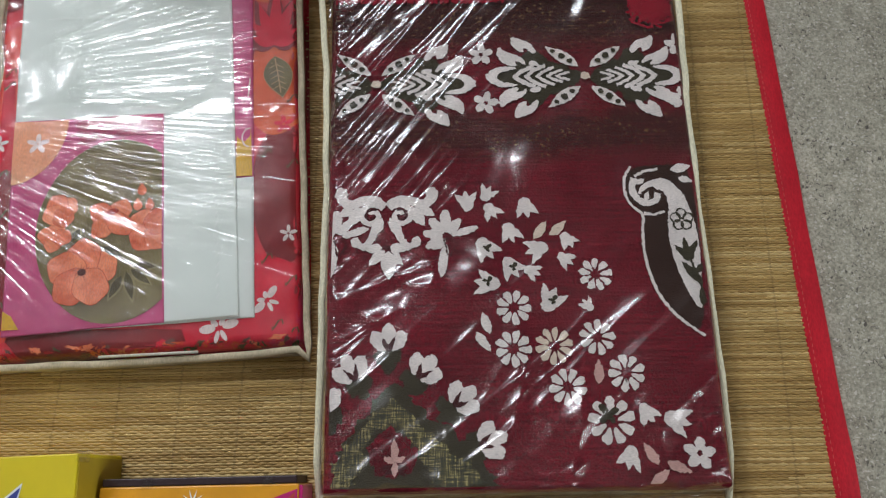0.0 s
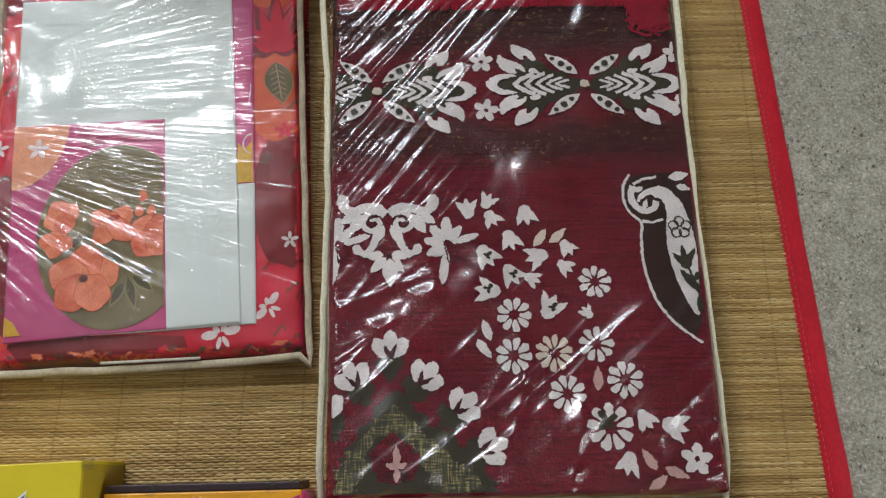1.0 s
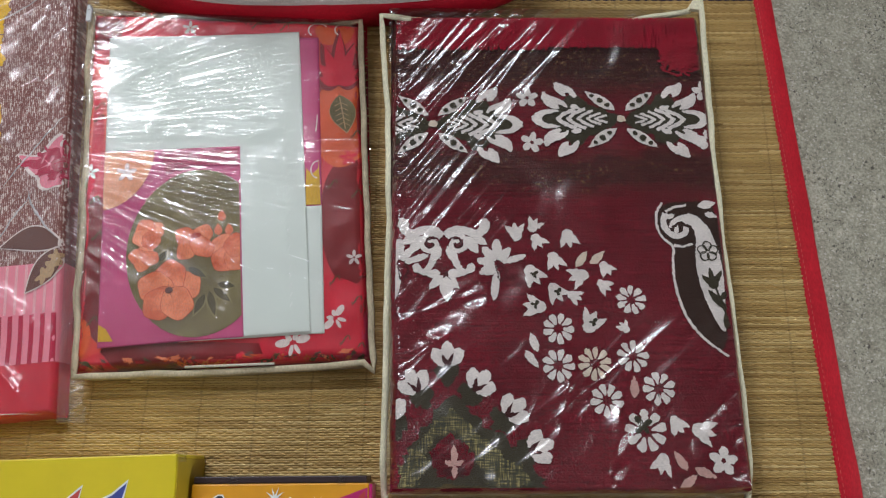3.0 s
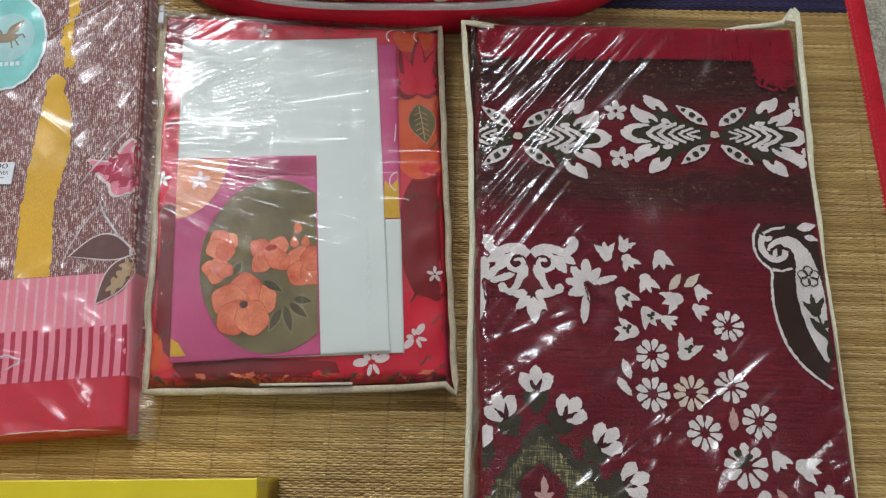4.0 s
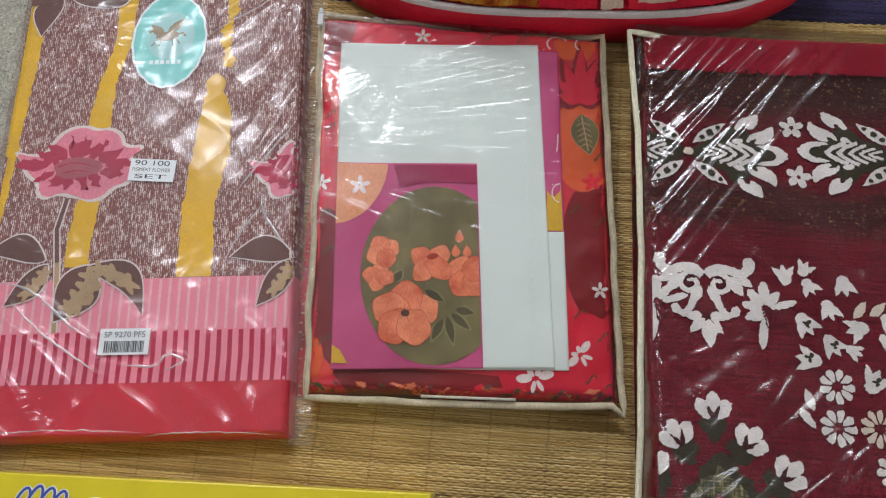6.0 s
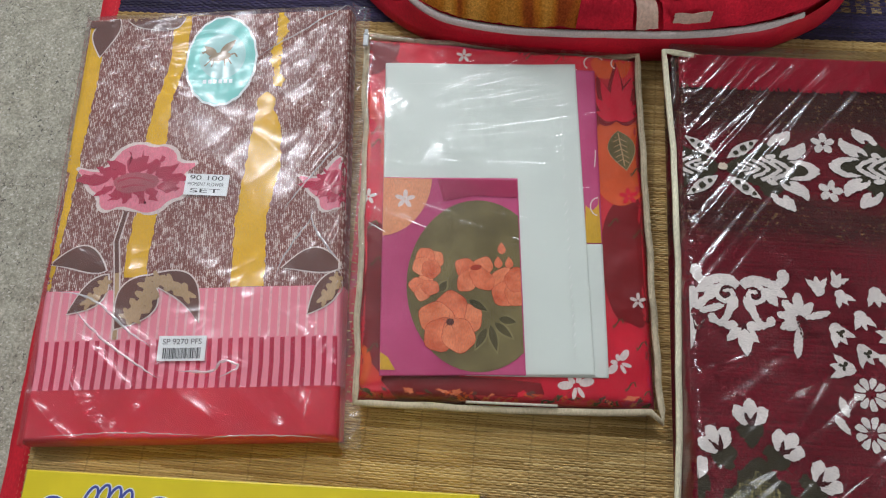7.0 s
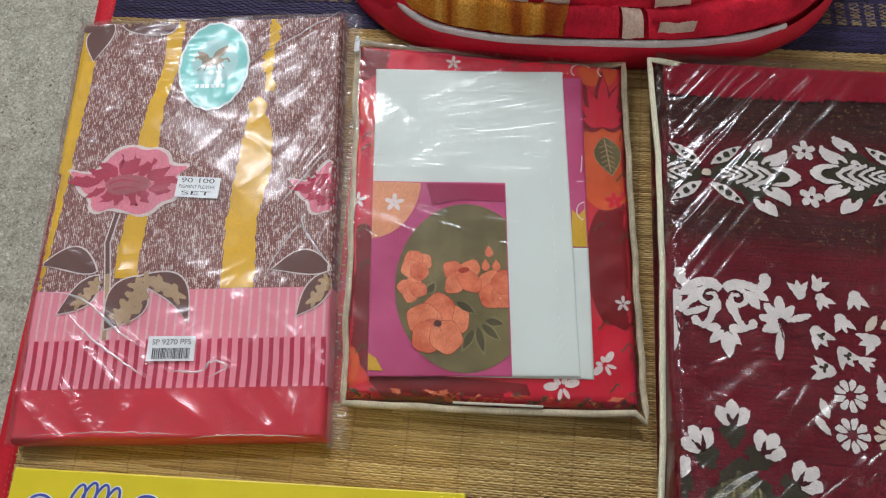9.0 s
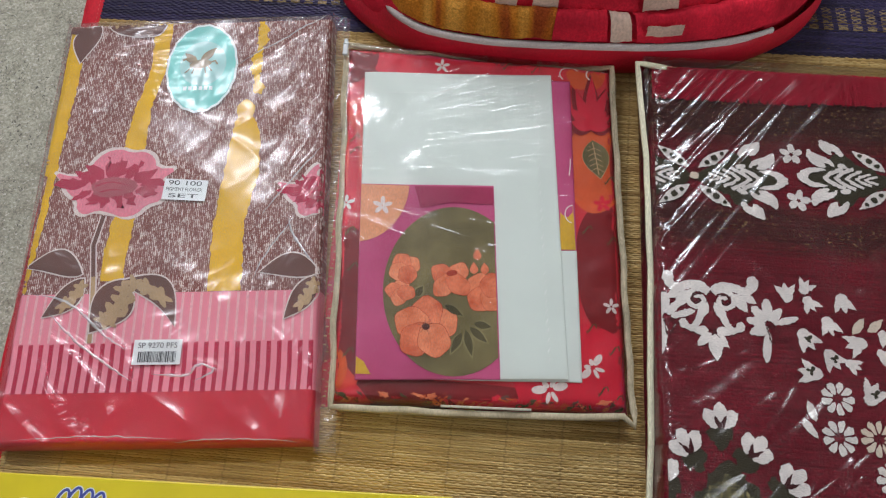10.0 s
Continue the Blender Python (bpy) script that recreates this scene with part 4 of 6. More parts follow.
    put("paisley_line", [stroke(soft([(0.109, 0.034), (0.102, 0.022), (0.101, 0.006), (0.107, -0.006), (0.117, -0.013), (0.113, -0.035), (0.114, -0.060), (0.121, -0.088), (0.136, -0.110), (0.158, -0.126)], False), 0.0026),
                         stroke([(0.117, -0.013), (0.126, -0.014), (0.136, -0.011)], 0.0026)], WHITE_YARN, 0.0009, "cream paisley outline")
    put("paisley_figure", [soft([(0.127, 0.021), (0.140, 0.022), (0.152, 0.012), (0.160, -0.008), (0.164, -0.040), (0.161, -0.075), (0.159, -0.108), (0.148, -0.088), (0.139, -0.060), (0.136, -0.030), (0.141, -0.004), (0.138, 0.008), (0.128, 0.012)]),
                           stroke([(0.112, 0.024), (0.122, 0.029), (0.134, 0.031)], 0.003), stroke(soft([(0.111, 0.022), (0.108, 0.010), (0.112, 0.001), (0.121, -0.004), (0.130, 0.000), (0.132, 0.007)], False), 0.0062), stroke(soft([(0.136, 0.017), (0.125, 0.017), (0.116, 0.010), (0.115, 0.006)], False), 0.0075, True), petal(0.112, 0.016, 0.5, 0.010, 0.006), petal(0.120, 0.000, 1.2, 0.009, 0.005),
                           petal(0.146, 0.030, 0.2, 0.020, 0.009), petal(0.152, 0.022, -0.3, 0.014, 0.007)], WHITE_YARN, 0.0009, "cream paisley body")
    put("paisley_blossom", [stroke(oval(0.1505 + 0.0062 * math.cos(a), -0.0195 + 0.0062 * math.sin(a), 0.0046, 0.0046, 0, 9) + [(0.1505 + 0.0062 * math.cos(a) + 0.0046, -0.0195 + 0.0062 * math.sin(a))], 0.0013)
                            for a in [0.3 + 1.2566 * i for i in range(5)]], BLACK_YARN, 0.0013)
    put("paisley_leaf", [petal(0.1525, -0.056, radians(d), l, w) for d, l, w in ((62, 0.019, 0.006), (98, 0.020, 0.006), (135, 0.018, 0.006))] + [oval(0.1515, -0.052, 0.006, 0.007, 0.3, 14), petal(0.1615, -0.080, radians(128), 0.027, 0.0085), petal(0.1575, -0.070, radians(52), 0.013, 0.006), petal(0.160, -0.100, radians(95), 0.016, 0.006), stroke([(0.153, -0.056), (0.158, -0.074), (0.161, -0.090)], 0.0022)], BLACK_YARN, 0.0013)

    # Clear sleeve, loose and folded, with a cream taped edge.
    def film(s, v):
        w = 0.1738 + 0.012 * max(0.0, v) + 0.002 * math.sin(v * 40) * (s > 0)
        u = s * w
        edge = min(w - abs(u), 0.272 - v, v + 0.266)
        rim = 0.044 - 0.026 * smooth01((-0.19 - v) / 0.07)
        z = max(rim - 0.004, (top(v) + 0.0015) * dome(min(half_w(v) + 0.006 - abs(u), 0.270 - v, v + 0.256), 0.018) + 0.0028)
        far = smooth01((-0.015 - u + 0.45 * (v - 0.10)) / 0.10) * smooth01((v + 0.07) / 0.10)
        m = far * 0.0030 * ridges(u, v, radians(52), 0.060, 0.9, 2.5)
        calm = 1 - 0.72 * smooth01((u + 0.03) / 0.07) * smooth01((v - 0.01) / 0.07)
        m += (1 - 0.6 * far) * calm * (0.0034 * ridges(u, v, radians(-35 + 120 * v), 0.055, 0.16, 7.0) + 0.0030 * noise.noise(Vector((u * 13, v * 13, 9.0))))
        m += 0.0024 * smooth01((-v - 0.0) / 0.1) * ridges(u, v, radians(42), 0.028, 0.16, 12.0) + (0.0095 * math.exp(-((u - 0.020) / 0.030) ** 2 - ((v - 0.036) / 0.030) ** 2) + 0.007 * math.exp(-((u + 0.045) / 0.030) ** 2 - ((v + 0.085) / 0.022) ** 2)) * (1 + 0.5 * noise.noise(Vector((u * 32, v * 32, 5.0))))
        m += 0.0030 * crease(u, v, (-0.01, 0.24), (-0.14, 0.03), 0.008) + 0.0024 * crease(u, v, (-0.05, 0.245), (-0.16, 0.09), 0.006)
        m += 0.0026 * crease(u, v, (0.02, -0.225), (0.085, -0.165), 0.006) + 0.0022 * crease(u, v, (-0.165, -0.095), (-0.06, -0.055), 0.004)
        m += 0.0024 * crease(u, v, (-0.15, -0.245), (-0.08, -0.19), 0.005) + 0.0022 * crease(u, v, (-0.14, -0.20), (-0.16, -0.24), 0.004)
        m += 0.0012 * smooth01(1 - (edge - 0.01) / 0.03) * ridges(u, v, radians(10), 0.007, 0.05, 15.0)
        loose = smooth01((-0.243 - v) / 0.006) * smooth01(edge / 0.004) * (0.008 * ridges(u, v, radians(12), 0.016, 0.06, 55.0) + 0.004 * noise.noise(Vector((u * 45, v * 60, 56.0))))
        return u, v, z + m * smooth01(edge / 0.010) + loose

    sheet("plastic_film", spread(-1, 1, 200, 1.1), spread(-0.266, 0.272, 290, 1.08), film, FILM_BLANKET, pack, "clear crinkled plastic sleeve", lambda u, v: 0.001).visible_shadow = False
    ribbon("binding", [(-0.185, 0.258, 0.045), (-0.176, 0.143, 0.044), (-0.1725, 0.02, 0.043), (-0.173, -0.15, 0.042), (-0.174, -0.225, 0.034), (-0.172, -0.268, 0.018), (0.0, -0.2665, 0.012), (0.172, -0.262, 0.024),
                       (0.1715, -0.225, 0.040), (0.172, -0.12, 0.044), (0.169, -0.01, 0.045), (0.1725, 0.147, 0.045), (0.1765, 0.277, 0.046), (0.172, 0.283, 0.045), (0.164, 0.272, 0.040), (0.085, 0.262, 0.026), (-0.089, 0.258, 0.026)],
           0.0062, 0.003, CREAM_TAPE, pack, "cream binding tape", True, 0.0020)
    tab = [(0.164, 0.270, 0.0), (0.176, 0.267, 0.001), (0.179, 0.279, 0.002), (0.175, 0.286, 0.001), (0.168, 0.281, -0.001)]
    raw("corner_tab", [(x, y, 0.046 + z) for x, y, z in tab] + [(x, y, 0.041 + z) for x, y, z in tab],
        [(0, 1, 2, 3, 4), (9, 8, 7, 6, 5), (0, 5, 6, 1), (1, 6, 7, 2), (2, 7, 8, 3), (3, 8, 9, 4), (4, 9, 5, 0)], CREAM_TAPE, pack, "puckered tape corner", False)


# ---- red floral quilt with folded pillow covers ----
def quilt_pack():
    pack = thing("quilt_pack", "red floral quilt set with white folded pillow covers in clear pack", "bedding set", pose(-0.274, 0.331, 0.0, 0, 0, 4.0))

    def half(u, v):
        return min(u + 0.1500 + 0.046 * v, 0.1515 - 0.010 * v - u, 0.2135 - 0.085 * (u + 0.155) - v, v + 0.2005)

    def height(u, v):
        d = half(u, v)
        plump = 0.0030 * noise.noise(Vector((u * 26, v * 26, 3.0))) + 0.0010 * noise.noise(Vector((u * 75, v * 60, 3.0)))
        margin = smooth01(max(u - 0.111, -0.137 - u, v - 0.178, -0.181 - v) / 0.008)
        return (0.0262 + 0.0018 * noise.noise(Vector((u * 19, v * 19, 8.0))) + plump * margin) * dome(d, 0.009)

    sheet("quilt", spread(-0.158, 0.154, 110, 1.7), spread(-0.202, 0.211, 120, 1.7), lambda u, v: (u, v, max(0.0015, height(u, v))), FLORAL, pack, "red floral printed quilt")

    def put(name, outlines, mat_, lift=0.0004, label="", parent=pack, inside=None, base=height):
        return decal(name, outlines, mat_, parent, base, lift, label, inside)

    def keep(u, v):
        return max(-0.1480 - 0.046 * v, min(0.1495 - 0.010 * v, u)), max(-0.1985, min(0.2095 - 0.085 * (u + 0.155), v))

    # Large print figures.
    put("print_round", [oval(0.10, -0.165, 0.062, 0.055, 0.1, 64, 0.035, 3, 1.0)], SCARLET, 0.0004, "scarlet round", pack, keep)
    put("print_round", [oval(-0.03, 0.193, 0.10, 0.040, 0.0, 64, 0.035, 3, 1.0)], SCARLET, 0.0004, "scarlet round", pack, keep)
    put("print_round", [oval(0.127, 0.060, 0.034, 0.052, 0.0, 64, 0.035, 3, 1.0)], ORANGE, 0.0004, "orange round", pack, keep)
    put("print_round", [oval(0.136, -0.052, 0.034, 0.070, 0.0, 64, 0.035, 3, 1.0)], DEEP_RED, 0.0003, "deep red round", pack, keep)
    put("print_round", [oval(-0.147, 0.040, 0.016, 0.070, 0.0, 64, 0.035, 3, 1.0)], SCARLET, 0.0004, "scarlet round", pack, keep)
    put("print_round", [oval(-0.130, -0.090, 0.026, 0.075, 0.0, 64, 0.035, 3, 1.0)], DEEP_RED, 0.0003, "deep red round", pack, keep)
    put("print_round", [oval(-0.02, -0.188, 0.09, 0.012, 0.0, 64, 0.035, 3, 1.0)], DEEP_RED, 0.0003, "deep red round", pack, keep)
    put("print_round", [oval(-0.150, 0.196, 0.030, 0.034, 0.0, 64, 0.035, 3, 1.0)], DEEP_RED, 0.0006, "deep red round", pack, keep)
    put("print_round", [oval(-0.137, -0.168, 0.012, 0.022, 0.0, 64, 0.035, 3, 1.0)], ORANGE, 0.0006, "orange round", pack, keep)
    put("print_lily", [petal(0.123, 0.105, radians(d), l, 0.019, 0.002) for d, l in ((88, 0.074), (68, 0.064), (108, 0.060), (45, 0.040), (132, 0.038), (20, 0.028), (158, 0.026))], DEEP_RED, 0.0007, "scarlet lily print", pack, keep)
    put("print_lily_light", [petal(0.123, 0.107, radians(d), l, 0.0125) for d, l in ((88, 0.068), (70, 0.056), (108, 0.052), (47, 0.038), (130, 0.036), (22, 0.026), (156, 0.024))], RED_COTTON, 0.0009, "", pack, keep)
    put("print_leaf", [petal(0.124, 0.094, radians(-83), 0.048, 0.0290, 0.002, 12, 0.85)], TAN, 0.0006, "pale leaf edge", pack, keep)
    put("print_leaf", [petal(0.124, 0.0935, radians(-83), 0.046, 0.028, 0.002, 12, 0.85)], OLIVE, 0.0008, "olive leaf print", pack, keep)
    put("print_leaf_vein", [stroke([(0.124, 0.091), (0.1275, 0.070), (0.130, 0.052)], 0.0012)] + [stroke([(0.1255 + 0.0007 * i, 0.084 - 0.006 * i), (0.1255 + 0.0007 * i + k * 0.007, 0.080 - 0.006 * i)], 0.0008) for i in range(5) for k in (1, -1)], TAN, 0.0010)
    put("print_orange", [oval(0.119, 0.174, 0.022, 0.017, 0, 20, 0.06, 5)], ORANGE, 0.0006, "orange blossom print", pack, keep)
    put("print_swirl", [stroke([(0.100 + 0.011 * math.cos(a) + 0.030 * k, 0.177 + 0.009 * math.sin(a)) for a in [0.5 + 0.5 * i for i in range(8)]], 0.0016) for k in (0, 1)], OUTLINE, 0.0009, "", pack, keep)
    for u, v, r, deg in ((0.076, -0.180, 0.0135, 10), (0.118, -0.157, 0.0115, 50)):
        a = radians(deg)
        k = r / 0.0135
        wings = [oval(u + k * l * math.cos(a + d), v + k * l * math.sin(a + d), k * h, k * w, a + d, 14) for d, l, h, w in ((0.10, 0.0105, 0.0075, 0.0042), (3.05, 0.0105, 0.0075, 0.0042), (0.95, 0.0060, 0.0042, 0.0026), (2.2, 0.0060, 0.0042, 0.0026), (-1.2, 0.0085, 0.0058, 0.0022), (-1.95, 0.0085, 0.0058, 0.0022))]
        put("print_white_bloom", wings, OUTLINE, 0.0008, "white blossom print", pack, keep)
    for u, v, r in ((0.138, -0.095, 0.0085), (-0.141, 0.012, 0.0095), (-0.045, 0.186, 0.009)):
        put("print_star", flower(u, v, r, 5, 0.3, 0.42, 0.1), OUTLINE, 0.0008, "small white star bloom", pack, keep)
    put("print_star", flower(0.133, 0.018, 0.010, 5, 0.4, 0.5, 0.1), SCARLET, 0.0008, "small scarlet bloom", pack, keep)
    rnd = random.Random(8)
    for i in range(64):
        u, v = -0.146 + 0.290 * i / 63 + rnd.uniform(-0.003, 0.003), -0.1945 + rnd.uniform(-0.0035, 0.0045)
        put("hem_bloom", [oval(u, v, rnd.uniform(0.002, 0.007), rnd.uniform(0.0010, 0.0030), rnd.uniform(-0.6, 0.6), 16, 0.3, rnd.choice((3, 4, 5)), rnd.uniform(0, 6))], rnd.choice((LEAF_DARK, DEEP_RED, SCARLET, DEEP_RED, ORANGE, POPPY, BROWN, SCARLET)), 0.0005 + 0.00004 * (i % 9), "", pack, keep)
    for u, v in ((0.140, -0.140), (0.142, -0.188), (0.128, -0.180), (-0.138, 0.090), (-0.137, 0.075), (0.139, 0.150), (0.116, -0.012), (0.141, -0.024), (0.118, -0.118), (0.141, 0.046), (-0.134, -0.020), (-0.128, -0.060), (-0.125, -0.150), (0.030, 0.186), (0.062, 0.182)):
        put("print_scribble", [stroke([(u + 0.005 * math.cos(a), v + 0.005 * math.sin(a * 1.7)) for a in [0.7 * i for i in range(6)]], 0.0014)], LEAF_DARK, 0.0008, "", pack, keep)

    # Folded pillow covers: the lower one peeps out beside the upper.
    def slab(name, quad, mat_, low, high, label, parent=pack, n=24):
        (ax, ay), (bx, by), (cx, cy), (dx, dy) = quad
        def place(s, t):
            u = (ax * (1 - s) + bx * s) * t + (dx * (1 - s) + cx * s) * (1 - t)
            v = (ay * (1 - s) + by * s) * t + (dy * (1 - s) + cy * s) * (1 - t)
            e = min(s, 1 - s, t, 1 - t)
            return u, v, height(u, v) + low + (high - low) * dome(e + 0.004, 0.012) + (0.0009 if low < 0.003 else 0.0002) * noise.noise(Vector((u * 22, v * 30, low * 900)))
        return sheet(name, spread(0, 1, n, 1.5), spread(0, 1, n + 8, 1.5), place, mat_, parent, label, lambda u, v: height(u, v) + low)

    under = thing("pillow_cover", "magenta and white folded pillow cover under another, on red quilt", "pillow cover", pack.matrix_world.copy())
    slab("print_half", ((-0.110, 0.168), (0.1005, 0.167), (0.1045, -0.036), (-0.110, -0.036)), MAGENTA, 0.0006, 0.0018, "magenta printed half", under)
    slab("plain_half", ((-0.105, -0.036), (0.1045, -0.036), (0.1075, -0.1725), (-0.10, -0.176)), LINEN, 0.0007, 0.0019, "plain white half", under)
    lay = lambda u, v: height(u, v) + 0.0018
    put("gold_round", [[(0.0885, 0.026), (0.096, 0.030), (0.1010, 0.026), (0.1035, -0.035), (0.087, -0.035)]], GOLDEN, 0.0004, "", under, None, lay)
    put("ring_print", [stroke([(0.101 - 0.008 * math.sin(a), 0.005 + 0.010 * math.cos(a)) for a in [0.3 * i for i in range(11)]], 0.0013)], OUTLINE, 0.0007, "", under, None, lay)
    put("line_print", [stroke([(0.0995 - 0.004 * (i / 8) ** 2, 0.07 - 0.004 * i) for i in range(9)], 0.0012)], OUTLINE, 0.0004, "", under, None, lay)

    over = thing("pillow_cover", "white folded pillow cover with poppy printed panel, on red quilt", "pillow cover", pack.matrix_world.copy())
    slab("white_cloth", ((-0.133, 0.174), (0.079, 0.173), (0.094, -0.171), (-0.115, -0.177)), LINEN, 0.0022, 0.0042, "white cotton", over, 40)
    lay2 = lambda u, v: height(u, v) + 0.0043
    seam = [stroke([(0.061 + 0.0145 * i / 30 + 0.0010 * k, 0.150 - 0.0100 * i), (0.0605 + 0.0145 * i / 30 - 0.001, 0.145 - 0.0100 * i)], 0.0009) for i in range(31) for k in (1,)]
    seam += [stroke([(-0.105 + 0.0075 * i, 0.1475), (-0.101 + 0.0075 * i, 0.1460)], 0.0009) for i in range(22)]
    put("seam_stitch", seam, SEAM, 0.0006, "white zigzag seam", over, None, lay2)
    slab("printed_panel", ((-0.126, 0.033), (0.017, 0.0345), (0.0275, -0.1730), (-0.1155, -0.1785)), MAGENTA, 0.0040, 0.0050, "magenta poppy printed panel", over, 30)
    lay3 = lambda u, v: height(u, v) + 0.0052

    def in_panel(u, v):
        k = (v + 0.1785) / 0.2115
        return max(-0.1150 - 0.0105 * k, min(0.0265 - 0.0105 * k, u)), max(-0.1725, min(0.0320, v))

    quarter = [(-0.1255, 0.0325)] + [(-0.1255 + 0.052 * math.sin(a), 0.0325 - 0.066 * math.cos(a)) for a in [1.5708 * i / 14 for i in range(15)]]
    put("peach_round", [quarter], PEACH, 0.0003, "peach quarter round", over, in_panel, lay3)
    put("white_star", flower(-0.101, 0.008, 0.011, 5, 0.3, 0.45, 0.05), OUTLINE, 0.0006, "white star flower", over, None, lay3)
    put("olive_round", [oval(-0.022, -0.082, 0.072, 0.090, 0.05, 48)], OLIVE, 0.0003, "olive oval ground", over, in_panel, lay3)
    put("rose_band", [[(-0.068, 0.0315), (0.0165, 0.0325), (0.0175, 0.012), (-0.030, 0.013), (-0.060, 0.006)]], DEEP_MAGENTA, 0.0005, "", over, in_panel, lay3)
    put("gold_corner", [[(-0.1155, -0.1775), (-0.117, -0.155), (-0.108, -0.160), (-0.100, -0.1770)]], GOLDEN, 0.0005, "", over, in_panel, lay3)

    def poppy(name, cx, cy, r, petals, turn, squash=1.0, mat_=POPPY):
        for i in range(petals):
            a = turn + 6.283 * i / petals
            x, y = cx + (0.50 if r > 0.025 else 0.42) * r * math.cos(a), cy + (0.50 if r > 0.025 else 0.42) * r * squash * math.sin(a)
            put(name, [oval(x, y, r * 0.604, r * 0.544 * squash, a, 24, 0.05, 5, i)], POPPY_DARK, 0.0006 + 0.0001 * i, "", over, in_panel, lay3)
            put(name, [oval(x, y, r * 0.590, r * 0.530 * squash, a, 24, 0.05, 5, i)], mat_ if i % 2 else POPPY_PALE, 0.00065 + 0.0001 * i, "", over, in_panel, lay3)

    poppy("poppy_petal", -0.048, -0.124, 0.0300, 5, 0.3)
    put("poppy_heart", [oval(-0.048, -0.123, 0.0040, 0.0034, 0, 14, 0.25, 7)] + [stroke([(-0.048, -0.123), (-0.048 + (0.006 + 0.003 * (i % 2)) * math.cos(0.57 * i), -0.123 + (0.006 + 0.003 * (i % 2)) * math.sin(0.57 * i))], 0.0005, True) for i in range(11)], BROWN, 0.0014, "dark poppy heart", over, None, lay3)
    poppy("poppy_petal", -0.025, -0.073, 0.0235, 4, 0.9, 0.8)
    put("poppy_heart", [oval(-0.024, -0.066, 0.006, 0.003, 0.2, 12)], POPPY_DARK, 0.0013, "", over, None, lay3)
    poppy("poppy_petal", 0.012, -0.085, 0.022, 4, 2.4, 1.1)
    poppy("poppy_petal", -0.073, -0.062, 0.0165, 4, 0.5, 1.1)
    poppy("poppy_petal", -0.076, -0.087, 0.0155, 4, 1.4, 0.95)
    for u, v in ((0.002, -0.045), (0.010, -0.060), (-0.001, -0.060)):
        put("poppy_bud", [petal(u, v - 0.006, radians(95), 0.013, 0.0085, 0, 8, 0.7)], POPPY, 0.0007, "orange poppy bud", over, in_panel, lay3)
    for u, v, deg, l in ((-0.008, -0.125, -75, 0.030), (-0.012, -0.128, -115, 0.026), (-0.004, -0.122, -40, 0.026), (0.000, -0.118, -10, 0.02), (-0.03, -0.100, -30, 0.024), (0.004, -0.104, 100, 0.024), (-0.060, -0.092, 60, 0.015)):
        put("poppy_leaf", [petal(u, v, radians(deg), l, 0.011)], LEAF_PALE, 0.0006, "pale green leaf print", over, in_panel, lay3)
        put("poppy_leaf", [petal(u, v, radians(deg), l * 0.9, 0.0075)], LEAF_DARK, 0.0007, "dark green leaf print", over, in_panel, lay3)

    def film(u, v):
        edge = min(u + 0.149 + 0.050 * v, 0.150 - 0.012 * v - u, 0.212 - 0.085 * (u + 0.155) - v, v + 0.205)
        z = max(0.024, 0.0305 * dome(half(u, v) + 0.004, 0.010) + 0.0034)
        if edge < 0:
            return u, v, 0.012
        m = 0.0010 * noise.noise(Vector((u * 12, v * 20, 21.0)))
        m += 0.0006 * smooth01(1 - (u + 0.156) / 0.05) * ridges(u, v, radians(35 + 400 * v), 0.019, 0.05, 31.0)
        m += 0.0016 * crease(u, v, (-0.12, 0.105), (0.02, 0.175), 0.003) + 0.0012 * crease(u, v, (-0.14, 0.05), (-0.02, 0.045), 0.003)
        return u, v, z + m * smooth01(edge / 0.012)

    sheet("plastic_film", spread(-0.161, 0.156, 170, 1.1), spread(-0.207, 0.214, 220, 1.08), film, FILM_QUILT, pack, "clear crinkled plastic sleeve").visible_shadow = False
    ribbon("binding", [(-0.158, 0.212, 0.029), (-0.149, 0.05, 0.026), (-0.138, -0.204, 0.024), (0.0, -0.2055, 0.022), (0.100, -0.206, 0.024), (0.146, -0.203, 0.027), (0.156, -0.2125, 0.029), (0.153, -0.104, 0.027),
                       (0.151, -0.006, 0.027), (0.150, 0.094, 0.027), (0.148, 0.187, 0.027), (0.110, 0.193, 0.017), (0.0, 0.203, 0.015), (-0.120, 0.213, 0.018)], 0.0068, 0.003, BEIGE_TAPE, pack, "beige binding tape", True, 0.0032)
    ribbon("gusset_edge", [(-0.136, -0.2035, 0.012), (0.0, -0.205, 0.010), (0.145, -0.203, 0.012)], 0.006, 0.016, BEIGE_TAPE, pack, "beige side wall of the sleeve", False, 0.0008)
    ribbon("gusset_band", [(-0.03, -0.2000, 0.0262), (0.058, -0.2005, 0.0266)], 0.0026, 0.0012, PALE_TAPE, pack, "pale band in the seam")
    bm = bmesh.new()
    box(bm, -0.160, -0.154, 0.193, 0.210, 0.033, 0.036, 0.001)
    box(bm, -0.159, -0.155, 0.207, 0.214, 0.030, 0.037, 0.001)
    part("zip_pull", bm, METAL, pack, "small bright zip pull")


